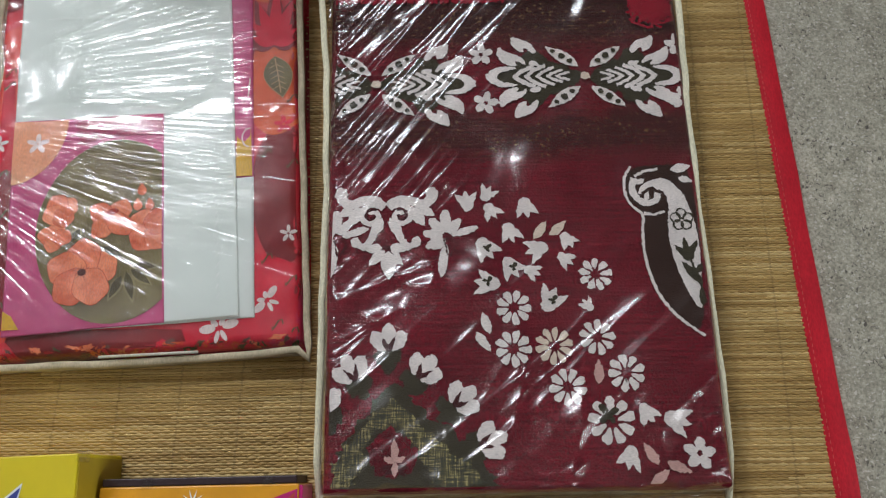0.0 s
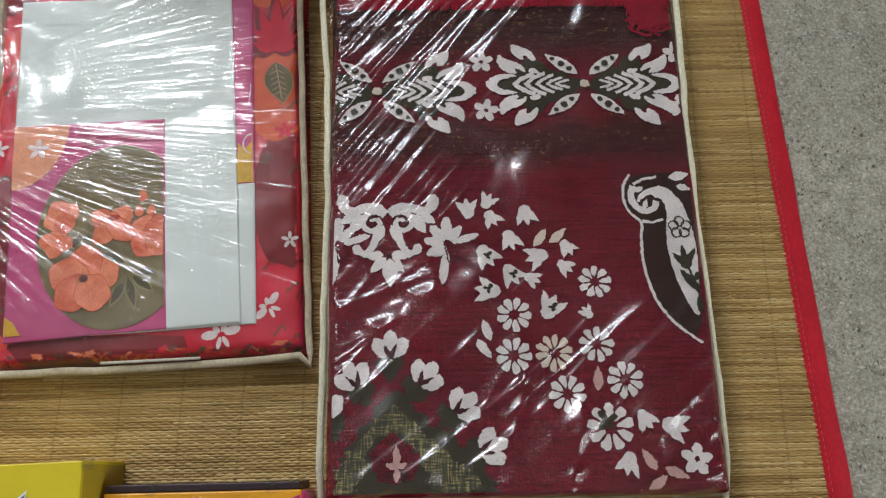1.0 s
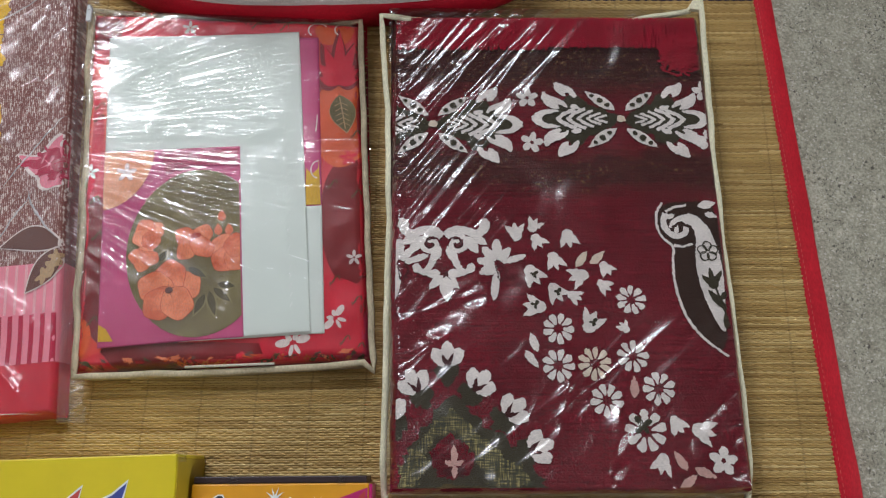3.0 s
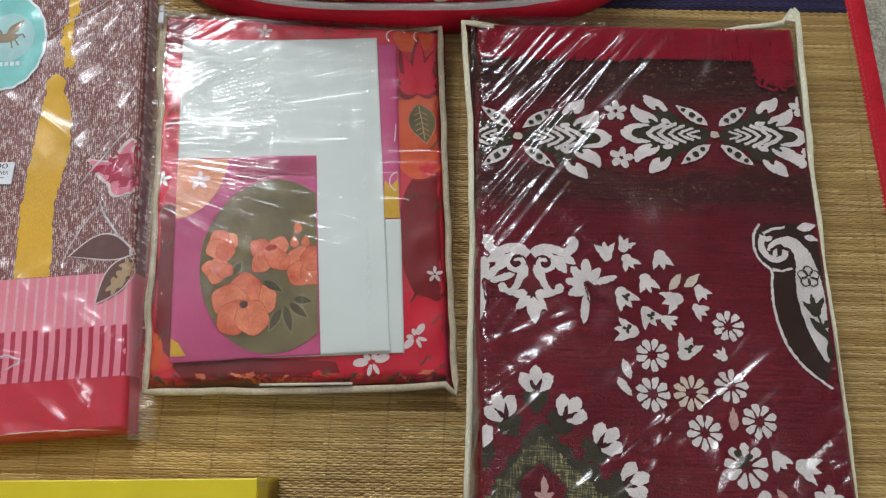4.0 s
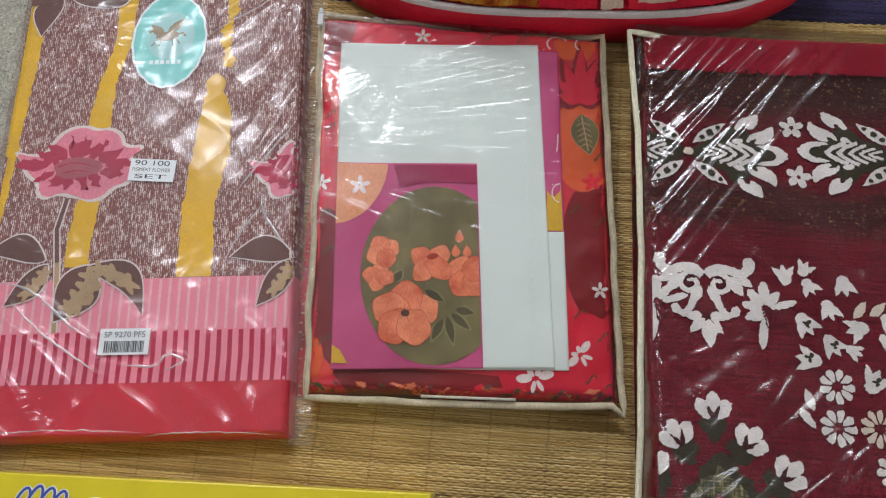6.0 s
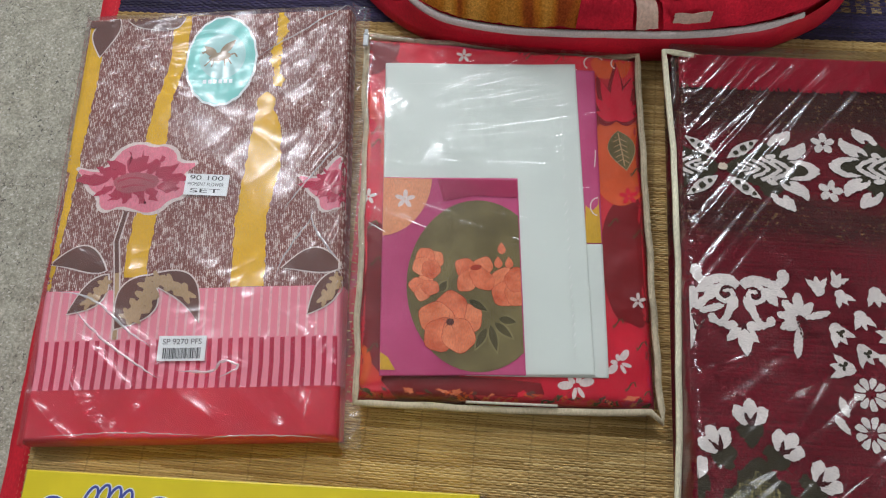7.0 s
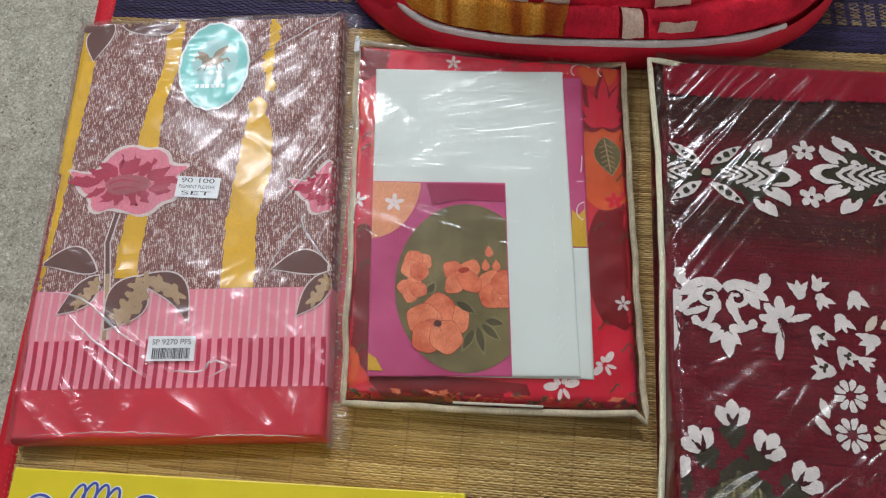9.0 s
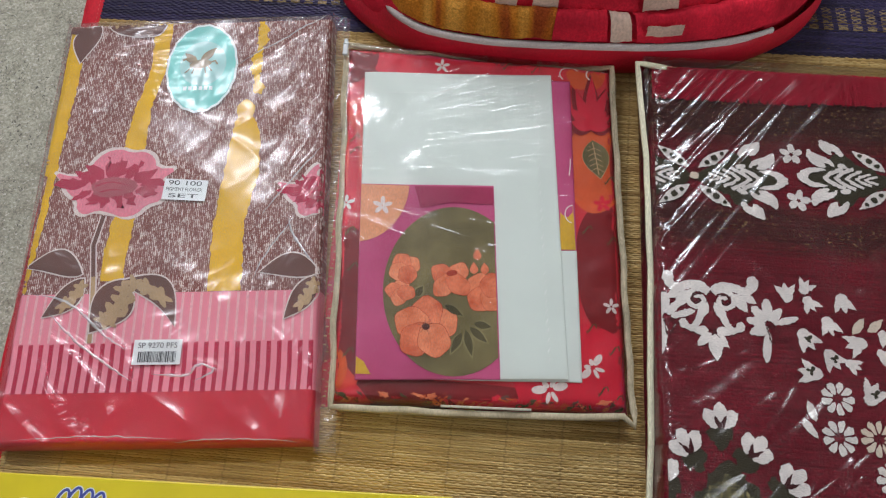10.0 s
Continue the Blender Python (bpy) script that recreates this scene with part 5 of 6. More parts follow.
# ---- printed bed sheet in its clear pack ----
CREASES = [
    ([(-0.136, -0.096), (-0.106, -0.100), (-0.081, -0.116), (-0.0595, -0.137), (-0.031, -0.156)], 0.0024, 0.0034),
    ([(-0.1145, -0.116), (-0.088, -0.142), (-0.070, -0.156), (-0.020, -0.188)], 0.0024, 0.0036),
    ([(-0.003, -0.180), (0.037, -0.183), (0.0425, -0.169), (0.0645, -0.1775), (0.040, -0.188)], 0.0022, 0.0030),
    ([(0.124, -0.015), (0.129, -0.036), (0.155, -0.070)], 0.0024, 0.0032),
    ([(0.128, -0.018), (0.098, -0.060), (0.090, -0.085)], 0.0024, 0.0018),
    ([(0.052, 0.1755), (0.100, 0.206), (0.158, 0.243)], 0.0022, 0.0026),
    ([(0.095, -0.0105), (0.125, 0.030), (0.158, 0.070)], 0.0022, 0.0026),
    ([(0.0945, 0.0935), (0.125, 0.120), (0.155, 0.1615)], 0.0075, 0.0034),
    ([(0.060, 0.2135), (0.098, 0.2375)], 0.0055, 0.0026),
    ([(-0.020, -0.200), (-0.060, -0.245)], 0.0060, 0.0036),
    ([(-0.055, -0.198), (-0.095, -0.222), (-0.060, -0.243)], 0.0050, 0.0030),
    ([(0.060, -0.200), (0.110, -0.245)], 0.0060, 0.0034),
    ([(-0.100, 0.200), (-0.030, 0.130)], 0.0060, 0.0022),
    ([(-0.150, 0.090), (-0.100, 0.125)], 0.0100, 0.0030),
]


def sheet_pack():
    pack = thing("bedsheet_pack", "brown and pink rose-printed bed sheet in clear plastic pack", "bed sheet", pose(-0.597, 0.307, 0.0, 0, 0, 7.1))

    def left(v):
        return -0.1590

    def half(u, v):
        return min(u - left(v), 0.160 - u, 0.246 - v, v + 0.249)

    def height(u, v):
        return (0.0275 + 0.0008 * noise.noise(Vector((u * 12, v * 12, 14.0)))) * dome(half(u, v), 0.007)

    def body(s, v):
        u = left(v) + s * (0.160 - left(v))
        return u, v, max(0.001, height(u, v))

    def zone(name, v0, v1, mat_, label):
        return sheet(name, spread(0, 1, 60, 1.9), [v0 + (v1 - v0) * i / 40 for i in range(41)], body, mat_, pack, label)

    sheet("streaked_field", spread(0, 1, 60, 1.9), [-0.0935 + 0.3395 * (1 - (1 - i / 60) ** 1.5) for i in range(61)], body, STREAKED, pack, "red-brown cotton with white dashes")
    zone("pink_band", -0.1470, -0.0935, PINK, "pink band")
    zone("striped_band", -0.1960, -0.1470, PINK, "pink band with crimson stripes")
    sheet("red_hem", spread(0, 1, 60, 1.9), [-0.249 + 0.053 * (i / 40) ** 1.8 for i in range(41)], body, RED_COTTON, pack, "plain red hem")

    def keep(u, v):
        return max(left(v) + 0.0012, min(0.1580, u)), max(-0.2475, min(0.2445, v))

    def put(name, outlines, mat_, lift=0.0004, label=""):
        return decal(name, outlines, mat_, pack, height, lift, label, keep)

    rnd = random.Random(21)

    def wavy(name, left_line, right_line, mat_, label, lift=0.0004):
        """A torn-edged stripe between two lines of (u, v) points that share their v."""
        def fine(line):
            out = []
            for (a, b), (c, d) in zip(line, line[1:]):
                k = max(2, int(math.hypot(c - a, d - b) / 0.0045))
                out += [(a + (c - a) * i / k + rnd.uniform(-0.0013, 0.0013), b + (d - b) * i / k) for i in range(k)]
            return out + [line[-1]]
        put(name, [fine(left_line) + fine(right_line)[::-1]], mat_, lift, label)

    wavy("mustard_stripe", [(-0.17, 0.232), (-0.17, 0.10), (-0.17, -0.02), (-0.17, -0.093)], [(-0.131, 0.232), (-0.137, 0.10), (-0.1440, -0.02), (-0.1500, -0.093)], MUSTARD, "mustard stripe")
    wavy("mustard_stripe", [(-0.052, 0.244), (-0.049, 0.18), (-0.062, 0.125), (-0.069, 0.07), (-0.066, 0.01), (-0.073, -0.05), (-0.072, -0.080)], [(-0.030, 0.244), (-0.032, 0.18), (-0.044, 0.125), (-0.043, 0.07), (-0.043, 0.01), (-0.048, -0.05), (-0.049, -0.080)], MUSTARD, "mustard stripe")
    wavy("mustard_stripe", [(0.058, 0.124), (0.053, 0.09), (0.047, 0.04), (0.041, -0.02), (0.042, -0.093)], [(0.070, 0.124), (0.085, 0.09), (0.086, 0.04), (0.074, -0.02), (0.077, -0.093)], MUSTARD, "mustard stripe")
    put("mustard_tip", [oval(0.0655, 0.120, 0.0105, 0.014, 0, 16, 0.06)], MUSTARD, 0.0004)
    put("mustard_patch", [oval(0.076 + 0.003 * math.sin(i), 0.240 - 0.013 * i, 0.0035 + 0.004 * abs(math.sin(2.1 * i)), 0.0085, 0, 12, 0.2, 5, i) for i in range(8)], MUSTARD, 0.0004, "broken mustard stripe")

    # Upright stripes of the border.
    for i in range(30):
        u = -0.1570 + 0.0106 * i
        put("crimson_stripe", [[(u, -0.1470), (u + 0.0045, -0.1465), (u + 0.0052, -0.172), (u + 0.0048 + rnd.uniform(-0.0006, 0.0006), -0.1965), (u + 0.0004, -0.1965), (u + 0.0008, -0.172)]], STRIPE, 0.0004)
    for i in range(33):
        u = -0.1565 + 0.0096 * i
        put("pale_stripe", [[(u, -0.0945), (u + 0.0028, -0.0945), (u + 0.0030, -0.1455), (u + 0.0004, -0.1455)]], PALE_PINK, 0.0004)

    # Roses.
    def rose(cx, cy, k):
        """Full-blown rose: a domed head, a spiked sepal on each side, lobes below."""
        def lay(pts, grow=1.0):
            return [(cx + k * grow * x / 1000, cy + k * grow * y / 1000) for x, y in pts]

        rim = soft([(-70, 16), (-46, 9), (-33, 12), (-27, 25), (-16, 38), (1, 43), (15, 37), (29, 39), (42, 31), (45, 17), (70, 17), (50, 2), (58, -11), (54, -22), (39, -26), (30, -37), (15, -41), (1, -35), (-14, -31), (-27, -37), (-37, -31), (-38, -18), (-49, -11), (-56, 0)], True, 1)
        put("rose_outline", [[(x + (0.0033 * k if x > cx else -0.0033 * k), y + (0.003 * k if y > cy else -0.003 * k)) for x, y in lay(rim)]], OUTLINE, 0.0006, "white rose outline")
        put("rose", [lay(rim)], ROSE, 0.0008, "pink printed rose")
        marks = []
        for deg, start, length, width, bend in ((22, 20, 30, 17, 3), (52, 15, 30, 15, -3), (80, 11, 31, 13, 3), (104, 11, 30, 13, -3), (130, 15, 29, 15, 3), (156, 20, 26, 14, -3), (174, 26, 40, 13, 2), (3, 28, 34, 11, -2),
                                                (-22, 25, 26, 14, 3), (-48, 17, 24, 12, -3), (-76, 13, 24, 11, 3), (-106, 13, 20, 11, -2), (-132, 16, 23, 12, 3), (-156, 22, 24, 13, 2)):
            a = radians(deg)
            tongue = petal(start * math.cos(a) * 1.1, start * math.sin(a) * 0.62 - 2, math.atan2(0.85 * math.sin(a), math.cos(a)), length, width, bend, 7, 0.75)
            marks.append(woven(lay(tongue), deg, 0.0042 * k, 0.0036 * k))
        put("rose_petal_print", marks, CRIMSON, 0.0010, "crimson petal marks")
        put("rose_heart", [woven(soft(lay([(-25, 2), (-3, 8), (20, 5), (30, -5), (14, -15), (-9, -17), (-22, -12)]), True, 2), 5, 0.003, 0.0012)], ROSE_HEART, 0.0016, "dusky rose heart")
        put("rose_heart_line", [stroke(soft(lay(p), False, 2), 0.0022 * k, True) for p in ([(-20, -3), (-6, 2), (8, 0), (22, -5)], [(-14, -10), (0, -7), (12, -9)])], CRIMSON, 0.0018)

    rose(-0.073, 0.032, 1.0)
    rose(0.162, 0.018, 0.82)
    put("stem_outline", [stroke([(-0.079, -0.006), (-0.085, -0.04), (-0.080, -0.075), (-0.076, -0.110), (-0.0735, -0.146)], 0.0075)], OUTLINE, 0.0006)
    put("stem", [stroke([(-0.079, -0.006), (-0.085, -0.04), (-0.080, -0.075)], 0.0045)], BROWN, 0.0008, "brown printed stem")
    put("stem", [stroke([(-0.080, -0.075), (-0.076, -0.110), (-0.0735, -0.146)], 0.0045)], TAN, 0.0008, "tan printed stem")

    for x, y, deg, length, width, arch, tan in ((-0.092, -0.072, 173, 0.062, 0.027, -0.011, 0), (-0.089, -0.077, 227, 0.056, 0.024, 0.004, 1), (-0.044, -0.079, 241, 0.064, 0.044, 0.003, 2), (-0.048, -0.080, -40, 0.078, 0.027, 0.017, 1),
                                                (0.157, -0.074, 180, 0.062, 0.026, -0.008, 0), (0.154, -0.079, 236, 0.054, 0.023, 0.002, 1), (-0.118, 0.240, -108, 0.054, 0.028, -0.008, 0), (-0.108, 0.241, -22, 0.054, 0.024, 0.006, 2), (-0.062, 0.225, 40, 0.034, 0.02, 0.0, 0)):
        a = radians(deg)
        put("leaf_outline", [petal(x - 0.002 * math.cos(a), y - 0.002 * math.sin(a), a, length + 0.004, width + 0.0032, 0, 16, 0.8, arch)], OUTLINE, 0.0010, "white leaf outline")
        put("printed_leaf", [petal(x, y, a, length, width, 0, 16, 0.8, arch)], BROWN, 0.0012, "brown printed leaf")
        if tan:
            c, q = math.cos(a), math.sin(a)
            k = -1 if arch > 0.01 else 1
            blot = [(0.16, 0.10, 0.10), (0.34, 0.16, 0.13), (0.55, 0.13, 0.14), (0.72, 0.10, 0.08)][: 2 + tan]
            put("leaf_patch", [oval(x + l * length * c - (k * 1.1 * o * width + arch * math.sin(math.pi * l)) * q, y + l * length * q + (k * o * width + arch * math.sin(math.pi * l)) * c, 1.25 * r * length, 0.25 * width, a, 26, 0.34, 5, l * 9) for l, o, r in blot], TAN, 0.0014, "tan leaf patch")

    # Brown printed patches along the far fold.
    for patch in ([(-0.158, 0.228), (-0.128, 0.230), (-0.124, 0.238), (-0.118, 0.246), (-0.158, 0.246)], [(-0.096, 0.246), (-0.092, 0.234), (-0.078, 0.228), (-0.066, 0.221), (-0.056, 0.229), (-0.050, 0.246)]):
        put("brown_patch", [woven(soft(patch, True, 1), 4, 0.004, 0.002)], BROWN, 0.0015, "brown printed patch")

    # Round card and two stickers, flat on the cloth under the film.
    put("card_rim", [oval(0.010, 0.1775, 0.0415, 0.0595, 0, 72, 0.012, 18)], CARD, 0.0016, "scalloped white card rim")
    put("round_card", [oval(0.010, 0.1775, 0.0390, 0.0568, 0, 72, 0.012, 18)], TEAL, 0.0019, "teal oval maker's card")
    put("card_middle", [oval(0.011, 0.183, 0.027, 0.030, 0, 40)], CARD_PALE, 0.00205, "pale grey-blue card middle")
    put("card_emblem", [oval(0.008, 0.182, 0.013, 0.0058, 0.15, 16), petal(0.004, 0.184, radians(140), 0.020, 0.009), petal(0.008, 0.185, radians(48), 0.026, 0.010), stroke([(0.0, 0.180), (-0.009, 0.170)], 0.0016), stroke([(0.016, 0.181), (0.022, 0.172)], 0.0016), stroke([(0.003, 0.180), (-0.001, 0.169)], 0.0016), stroke([(0.013, 0.180), (0.015, 0.169)], 0.0016), stroke([(-0.003, 0.184), (-0.009, 0.189), (-0.013, 0.187)], 0.003), stroke([(0.019, 0.184), (0.025, 0.186), (0.028, 0.181)], 0.0022)], BRONZE, 0.0022, "bronze winged emblem")
    put("card_bars", [[(-0.009 + 0.0060 * i, 0.147), (-0.0050 + 0.0060 * i, 0.147), (-0.0050 + 0.0060 * i, 0.152), (-0.009 + 0.0060 * i, 0.152)] for i in range(6)], CARD, 0.0022)

    def sticker(cx, cy, w, h, deg, lift, label):
        ob = part("sticker", box(bmesh.new(), -w / 2, w / 2, -h / 2, h / 2, 0, 0.0004), CARD, pack, label)
        ob.matrix_local = pose(cx, cy, height(cx, cy) + lift, 0, 0, deg)
        return ob

    s1 = sticker(0.007, 0.022, 0.048, 0.0245, -4.5, 0.0018, "white size sticker")
    lettering("size_numbers", "90 100", 0.0078, pose(-0.001, 0.0075, 0.0007), INK, s1, 0.037)
    lettering("print_words", "PIGMENT FLOWER", 0.0058, pose(-0.001, 0.0, 0.0007), INK, s1, 0.040)
    lettering("set_word", "SET", 0.0066, pose(-0.001, -0.0075, 0.0007), INK, s1, 0.033)
    s2 = sticker(-0.002, -0.1565, 0.049, 0.0255, -0.5, 0.0018, "white barcode sticker")
    lettering("code_words", "SP 9270 PFS", 0.0080, pose(0.0, 0.0065, 0.0007), INK, s2, 0.040)
    bm, x = bmesh.new(), -0.019
    while x < 0.019:
        w = rnd.choice((0.0005, 0.0008, 0.0013))
        box(bm, x, x + w, -0.0105, 0.0005, 0.0005, 0.0007)
        x += w + rnd.choice((0.0005, 0.0008))
    part("barcode", bm, INK, s2, "black barcode lines")

    def film(s, v):
        l = left(v) - 0.002
        u = l + s * (0.162 - l)
        edge = min(u - l, 0.162 - u, 0.252 - v, v + 0.252)
        z = max(0.004, 0.0290 * dome(half(u, v) + 0.0025, 0.008) + 0.0028)
        m = 0.0014 * ridges(u, v, radians(38), 0.05, 0.22, 41.0) + (0.0005 + 0.0036 * smooth01((-v - 0.02) / 0.08)) * ridges(u, v, radians(-42), 0.050, 0.14, 43.0) + 0.0010 * noise.noise(Vector((u * 13, v * 13, 44.0)))
        m += 0.0005 * smooth01((v - 0.12) / 0.06) * (ridges(u, v, radians(5), 0.006, 0.03, 47.0)) * smooth01(1 - abs(u + 0.055) / 0.04)
        m += 0.0013 * smooth01((u - 0.10) / 0.05) * ridges(u, v, radians(70), 0.012, 0.06, 50.0)
        m += 0.0007 * ridges(u, v, radians(30 + 200 * v), 0.030, 0.16, 95.0)
        for line, w, h in CREASES:
            m += h * max(crease(u, v, p, q, w) ** 0.8 for p, q in zip(line, line[1:]))
        return u, v, z + m * smooth01(edge / 0.01)

    def fold_line(line, width, seed):
        """A sharp fold standing up from the film along a line of (u, v) points, coloured white for its glint."""
        pts = soft(line, False, 1)
        fine = []
        for (a, b), (c, d) in zip(pts, pts[1:]):
            k = max(1, int(math.hypot(c - a, d - b) / 0.0022))
            fine += [(a + (c - a) * i / k, b + (d - b) * i / k) for i in range(k)]
        fine.append(pts[-1])
        verts, faces = [], []
        for i, (u, v) in enumerate(fine):
            (a, b), (c, d) = fine[max(0, i - 1)], fine[min(len(fine) - 1, i + 1)]
            l = math.hypot(c - a, d - b) or 1.0
            ends = min(1.0, 4.0 * i / len(fine) + 0.1, 4.0 * (len(fine) - 1 - i) / len(fine) + 0.1)
            w = width * ends * (0.75 + 0.8 * abs(noise.noise(Vector((u * 190, v * 190, seed)))))
            off = 0.0011 * noise.noise(Vector((u * 120, v * 120, seed + 5.0)))
            nx, ny = -(d - b) / l, (c - a) / l
            z = film((u - left(v) + 0.002) / (0.164 - left(v)), v)[2]
            for q, h in ((-1, 0.0001), (0, 0.0004 + 0.7 * w), (1, 0.0001)):
                verts.append((u + nx * (off + q * w), v + ny * (off + q * w), z + h))
            if i:
                p, q = 3 * i - 3, 3 * i
                faces += [(p, q, q + 1, p + 1), (p + 1, q + 1, q + 2, p + 2)]
        raw("film_fold", verts, faces, FOLD_GLINT, pack, "sharp film fold, milk white in place of its glint").visible_shadow = False

    for i, (line, w, h) in enumerate(CREASES):
        if w < 0.0030:
            fold_line(line, 0.0010 if i in (4, 5, 6) else 0.0014, 3.0 * i)
    for i, v in enumerate((-0.2415, -0.2455)):
        fold_line([(-0.135 + 0.16 * i, v), (-0.05 + 0.13 * i, v + 0.003), (0.03 + 0.12 * i, v - 0.001)], 0.0006, 60.0 + i)

    def flap(s, v):
        u = 0.1595 + 0.0195 * s + 0.0035 * s * noise.noise(Vector((v * 11, 3.0, 8.0)))
        z = 0.0245 - 0.0185 * s ** 0.8 + s * (0.006 * ridges(u, v, radians(68), 0.016, 0.07, 81.0) + 0.004 * noise.noise(Vector((u * 40, v * 34, 5.0))))
        return u, v, max(0.003, z)

    sheet("sleeve_flap", [i / 16 for i in range(17)], [-0.256 + 0.508 * i / 220 for i in range(221)], flap, FILM_FLAP, pack, "creased clear side flap").visible_shadow = False

    sheet("plastic_film", spread(0, 1, 270, 1.1), spread(-0.252, 0.252, 400, 1.1), film, FILM_SOFT, pack, "clear loose plastic sleeve").visible_shadow = False


# ---- red zip bag with a plush blanket ----
def blanket_bag():
    bag = thing("blanket_bag", "red zipped cloth bag holding a folded plush blanket", "blanket bag", pose(-0.19, 0.735, 0.0, 0, 0, 2.8))
    a, b, n = 0.300, 0.203, 3.0

    def rim(t, s):
        c, q = math.cos(t), math.sin(t)
        return s * a * math.copysign(abs(c) ** (2 / n), c), s * b * math.copysign(abs(q) ** (2 / n), q)

    def loft(name, rings, mat_, label="", wob=0.0, cap=False, count=140, pull=None):
        verts, faces = [], []
        for k, (s, z) in enumerate(rings):
            for i in range(count):
                t = 2 * math.pi * i / count
                x, y = rim(t, s * (1 + (pull(t) - 1) * smooth01((z - 0.012) / 0.028)) if pull else s)
                h = wob * noise.noise(Vector((x * 22, y * 22, k * 0.35)))
                verts.append((x * (1 + h), y * (1 + h), z + h * 0.2))
        for k in range(len(rings) - 1):
            for i in range(count):
                j = (i + 1) % count
                faces.append((k * count + i, k * count + j, (k + 1) * count + j, (k + 1) * count + i))
        if cap:
            faces.append(tuple((len(rings) - 1) * count + i for i in range(count)))
        return raw(name, verts, faces, mat_, bag, label)

    def inset(t):
        deg_ = math.degrees(t) % 360
        return 1 - 0.115 * smooth01((246 - deg_) / 48) * (deg_ > 120)

    loft("bag_wall", [(0.955, 0.0), (0.985, 0.003), (1.0, 0.013), (1.0, 0.024), (0.992, 0.034), (0.980, 0.0425), (0.974, 0.044)], BAG_RED, "red padded bag wall", 0.012, False, 160, inset)
    count, verts, faces = 90, [], []
    for i in range(count + 1):
        t = radians(196 + 114 * i / count)
        wide = smooth01(i / 12) * smooth01((count - i) / 14)
        for s_, z in ((0.978, 0.0435), (0.976, 0.0485), (0.968 - 0.004 * wide, 0.0510), (0.962 - 0.012 * wide, 0.0500), (0.958 - 0.014 * wide, 0.046)):
            x, y = rim(t, s_ * inset(t))
            verts.append((x, y, z + 0.0015 * noise.noise(Vector((x * 14, y * 14, 1.0)))))
        if i:
            p, q = 5 * i - 5, 5 * i
            faces += [(p + k, q + k, q + k + 1, p + k + 1) for k in range(4)]
    raw("zip", verts, faces, ZIP_WHITE, bag, "white zip tape")

    # Folded plush: rolls stacked inwards and up from the opening.
    def roll(name, s0, s1, z0, rise, mat_, t0, t1, label="", seed=0.0, count=60):
        verts, faces, k = [], [], 12
        for i in range(count + 1):
            t = t0 + (t1 - t0) * i / count
            e = 0.85 + 0.15 * noise.noise(Vector((t * 9, 2.0, seed)))
            for j in range(k + 1):
                f = j / k
                s = s0 + (s1 - s0) * f
                x, y = rim(t, s * inset(t))
                z = z0 + rise * math.sin(math.pi * (0.12 + 0.6 * f)) * (0.5 + 0.5 * e) + 0.006 * noise.noise(Vector((x * 16, y * 16, seed))) + 0.0022 * noise.noise(Vector((x * 70, y * 70, seed))) + 0.0016 * noise.noise(Vector((x * 260, y * 260, seed)))
                verts.append((x, y, z))
        for i in range(count):
            for j in range(k):
                p = i * (k + 1) + j
                faces.append((p, p + k + 1, p + k + 2, p + 1))
        return raw(name, verts, faces, mat_, bag, label)

    d = radians
    # The core's back, out of view, is heaped up to cast a wider shadow.
    loft("plush_core", [(0.955, 0.030), (0.93, 0.052), (0.85, 0.066), (0.72, 0.078), (0.55, 0.13), (0.3, 0.19), (0.1, 0.20)], PLUSH_RED, "red plush blanket", 0.01, True)
    for s0, s1, z0, rise, mat_, t0, t1, seed in (
            (0.955, 0.80, 0.040, 0.040, PLUSH_RED, d(268), d(272), 2.0), (0.955, 0.80, 0.0405, 0.040, PLUSH_WHITE, d(272.4), d(275.2), 3.0),
            (0.955, 0.80, 0.040, 0.040, PLUSH_RED, d(276), d(345), 4.0), (0.955, 0.80, 0.040, 0.038, PLUSH_RED, d(195), d(221), 5.0), (0.938, 0.926, 0.044, 0.036, PLUSH_WHITE, d(277.5), d(284.5), 4.0),
            (0.82, 0.60, 0.056, 0.046, PLUSH_RED, d(215), d(335), 7.0), (0.825, 0.74, 0.060, 0.046, PLUSH_WHITE, d(256), d(261), 8.0), (0.825, 0.74, 0.060, 0.046, PLUSH_WHITE, d(264), d(268), 9.0),
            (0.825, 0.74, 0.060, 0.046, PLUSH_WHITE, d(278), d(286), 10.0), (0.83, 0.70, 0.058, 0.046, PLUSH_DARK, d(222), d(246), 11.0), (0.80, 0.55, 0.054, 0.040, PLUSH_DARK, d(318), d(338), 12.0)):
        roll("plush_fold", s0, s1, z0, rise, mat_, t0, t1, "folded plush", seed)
    roll("plush_stripe", 0.955, 0.80, 0.0402, 0.042, PLUSH_STRIPED, d(221), d(268), "tawny and gold striped plush", 1.0, 150)


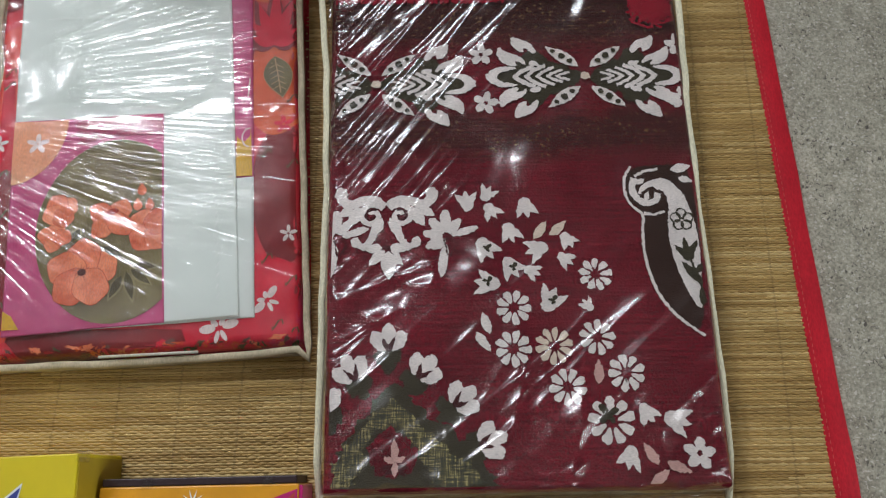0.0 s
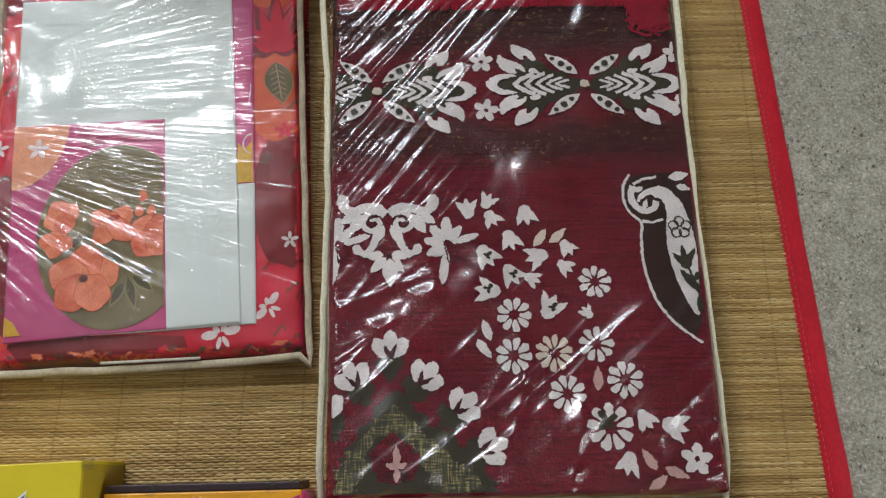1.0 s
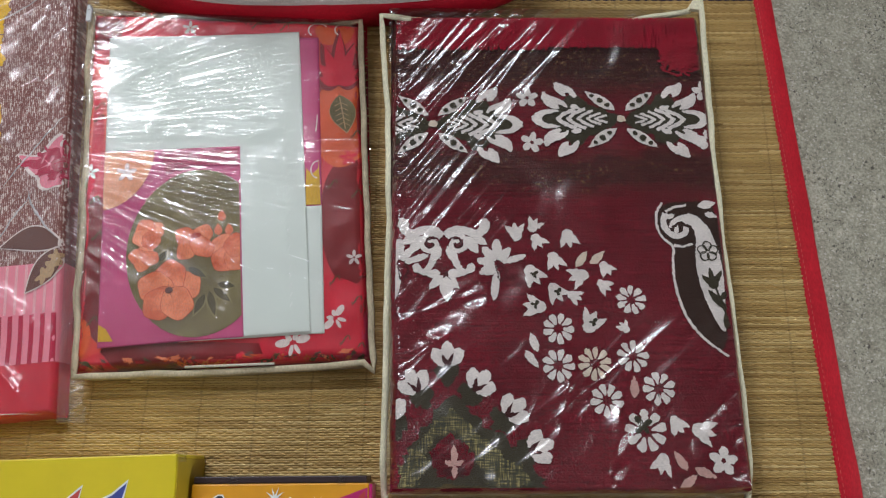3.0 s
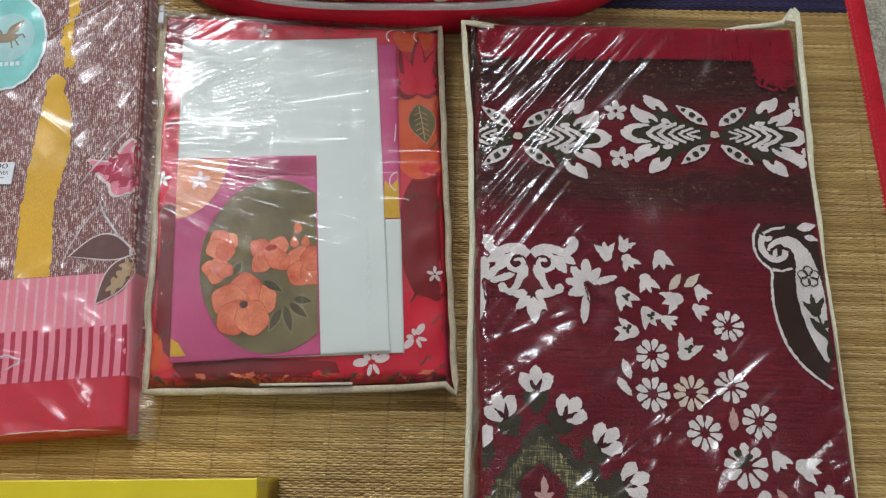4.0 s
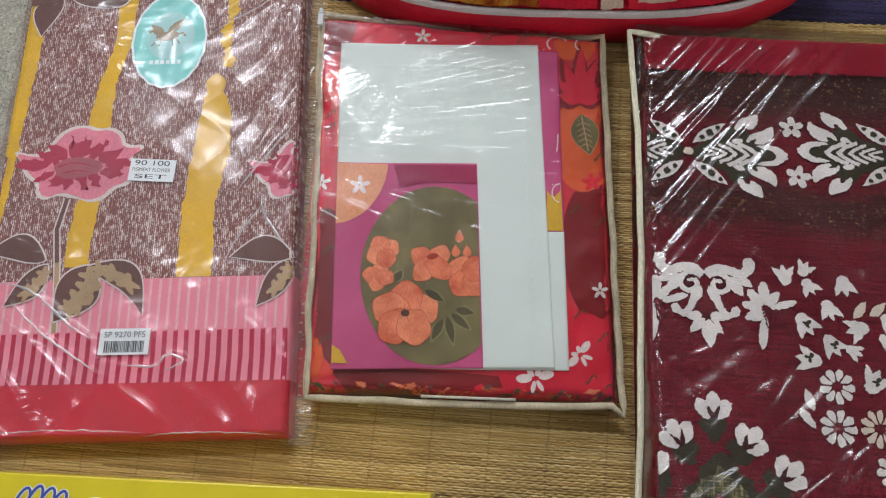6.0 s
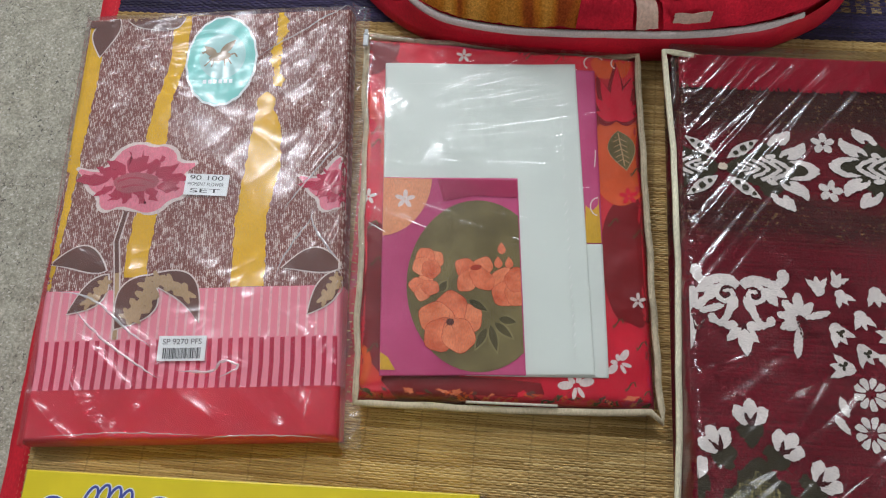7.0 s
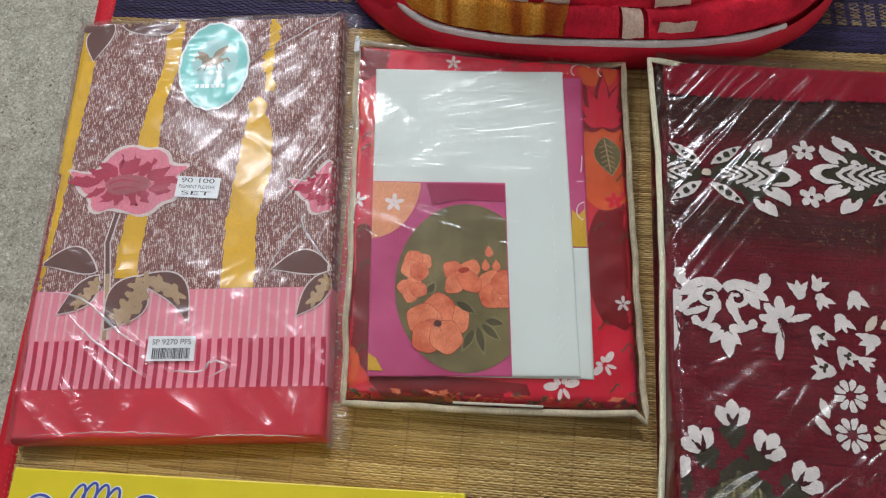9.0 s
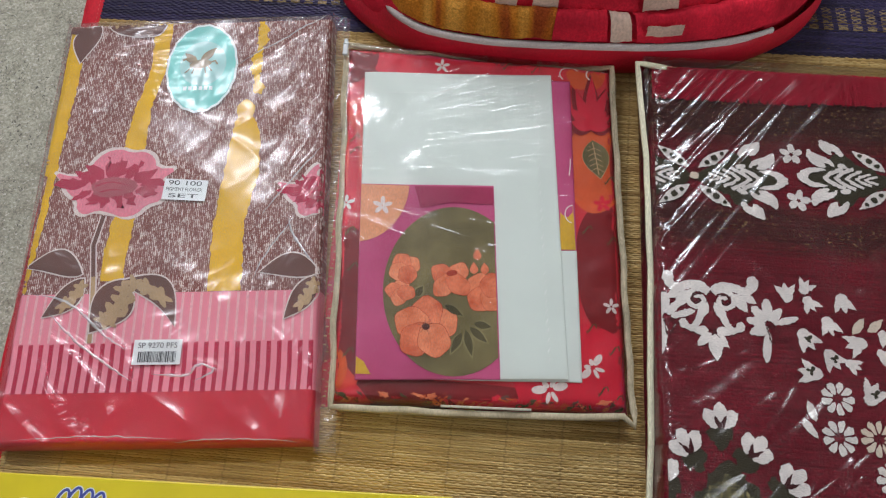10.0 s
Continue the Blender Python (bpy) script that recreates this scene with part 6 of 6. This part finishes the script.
# ---- cartons at the near side ----
def yellow_carton():
    ob = thing("yellow_carton", "glossy yellow printed cardboard box lying on the mat", "carton", pose(-0.470, 0.034, 0.0, 0, 0, 3.4))
    part("carton_body", box(bmesh.new(), -0.2025, 0.2025, -0.26, 0.0, 0.0, 0.0830, 0.0012), YELLOW, ob, "yellow carton")
    # Thin plate in darker yellow paints the shade of the right-hand end.
    part("carton_end", box(bmesh.new(), 0.2026, 0.2034, -0.258, -0.003, 0.002, 0.0815, 0.0003), CARTON_SHADED, ob, "end face in yellow darkened for shade")
    part("clear_tape", box(bmesh.new(), 0.2015, 0.2090, -0.007, 0.0025, 0.0765, 0.0836, 0.0004), FILM, ob, "bit of clear tape")
    flat = lambda u, v: 0.0830
    put = lambda name, o, m, lift, label="": decal(name, o, m, ob, flat, lift, label)
    # Swooshes of the printed mark, outlined in white.
    for k, (x, y, mat_) in enumerate(((0.122, -0.026, LOGO_RED), (0.161, -0.023, BLUE))):
        shape = [(x, y), (x - 0.012, y - 0.010), (x - 0.030, y - 0.018), (x - 0.060, y - 0.024), (x - 0.055, y - 0.034), (x - 0.008, y - 0.030)]
        put("printed_swoosh", [[(x + 0.001, y + 0.003)] + [(px - 0.001, py + 0.0015) for px, py in shape[1:4]] + [(x - 0.057, y - 0.038), (x - 0.005, y - 0.033)]], CARD, 0.0003 + 0.0002 * k)
        put("printed_swoosh", [shape], mat_, 0.0004 + 0.0002 * k)
    put("printed_mark", [oval(0.168, -0.052, 0.0060, 0.0060, 0, 16)], CARD, 0.0003)
    put("printed_mark", [oval(0.168, -0.052, 0.0045, 0.0045, 0, 16)], LOGO_GREEN, 0.0006)
    put("printed_mark", [[(0.150, -0.070), (0.158, -0.070), (0.160, -0.046), (0.151, -0.046)]], CARD, 0.0008)
    put("printed_mark", [[(0.1515, -0.069), (0.1568, -0.069), (0.1582, -0.0475), (0.1524, -0.0475)]], LOGO_RED, 0.0010)
    # Looped blue flourish, lined in white.
    loops = []
    for i in range(4):
        cx = -0.140 + 0.0105 * i
        loops.append([(cx + 0.0058 * math.cos(a) + 0.004 * math.sin(a), -0.024 + 0.0150 * math.sin(a) - 0.002 * abs(i - 1.2)) for a in [3.5 - 0.26 * j for j in range(15)]])
    loops.append([(-0.185 + 0.010 * i / 4, -0.040 + 0.006 * math.sin(i * 0.8)) for i in range(5)])
    loops.append([(-0.076 + 0.014 * math.cos(a), -0.030 + 0.012 * math.sin(a)) for a in [2.9 - 0.26 * j for j in range(11)]])
    loops.append([(-0.060 + 0.006 * i, -0.026 + 0.004 * math.sin(i * 1.1)) for i in range(5)])
    loops.append([(-0.172 + 0.013 * math.cos(a), -0.034 + 0.012 * math.sin(a)) for a in [3.2 - 0.26 * j for j in range(12)]])
    put("flourish_edge", [stroke(p, 0.0042) for p in loops], CARD, 0.0003)
    put("flourish", [stroke(p, 0.0024) for p in loops], BLUE, 0.0006, "blue looped flourish")


def orange_carton():
    ob = thing("orange_carton", "amber and pink printed cardboard box with white stars", "carton", pose(-0.262, 0.020, 0.0, 0, 0, 1.8))
    part("carton_body", box(bmesh.new(), 0.0, 0.161, -0.24, 0.0, 0.0, 0.050, 0.0012), AMBER, ob, "amber carton")
    part("back_flap", box(bmesh.new(), 0.001, 0.159, 0.0004, 0.0065, 0.0, 0.0485, 0.0008), BLACK_CARD, ob, "black tucked flap")
    part("side_flap", box(bmesh.new(), 0.1612, 0.1640, -0.238, -0.001, 0.001, 0.0490, 0.0006), HOT_PINK, ob, "hot pink side")
    for x in (0.034, 0.132):
        part("clear_tape", box(bmesh.new(), x, x + 0.008, -0.002, 0.0075, 0.044, 0.0507, 0.0004), FILM, ob, "bit of clear tape")
    flat = lambda u, v: 0.0500
    put = lambda name, o, m, lift, label="": decal(name, o, m, ob, flat, lift, label)
    put("pink_corner", [[(0.160, -0.004), (0.120, -0.018), (0.085, -0.034), (0.060, -0.070), (0.040, -0.23), (0.160, -0.23)]], HOT_PINK, 0.0003, "hot pink printed corner")
    put("dark_ray", [[(0.158, -0.006), (0.152, -0.012), (0.150, -0.09), (0.157, -0.09)]], LOGO_RED, 0.0005)
    for u, v, r in ((0.076, -0.013, 0.0105), (0.115, -0.022, 0.0115), (0.040, -0.022, 0.006)):
        put("printed_star", [p for i in range(5) for p in ([(u + r * math.cos(a), v + r * math.sin(a)), (u + 0.0012 * math.cos(a + 1.57), v + 0.0012 * math.sin(a + 1.57)), (u - r * math.cos(a), v - r * math.sin(a)), (u - 0.0012 * math.cos(a + 1.57), v - 0.0012 * math.sin(a + 1.57))] for a in (math.pi * i / 5,))], CARD, 0.0007, "white sparkle")
    put("printed_dots", [oval(u, v, 0.0014, 0.0014, 0, 8) for u, v in ((0.054, -0.018), (0.064, -0.020), (0.090, -0.013), (0.098, -0.016), (0.084, -0.021), (0.106, -0.028))], CARD, 0.0007)
    put("printed_bottle", [[(0.020, -0.012), (0.024, -0.009), (0.029, -0.009), (0.031, -0.013), (0.030, -0.022), (0.044, -0.026), (0.050, -0.09), (0.005, -0.09), (0.010, -0.026), (0.020, -0.022)]], CARD, 0.0005)
    put("printed_bottle", [[(0.0212, -0.013), (0.0245, -0.0103), (0.0285, -0.0103), (0.0298, -0.0135), (0.029, -0.0232), (0.043, -0.0275), (0.049, -0.09), (0.006, -0.09), (0.011, -0.0275), (0.021, -0.0232)]], INK, 0.0008, "black printed bottle shape")
    put("bottle_ridges", [[(0.0225, y), (0.0285, y - 0.0006), (0.0285, y - 0.0014), (0.0225, y - 0.0008)] for y in (-0.015, -0.0175, -0.020)], CARD, 0.0010)


room()
straw_mat()
blanket_pack()
quilt_pack()
sheet_pack()
blanket_bag()
yellow_carton()
orange_carton()
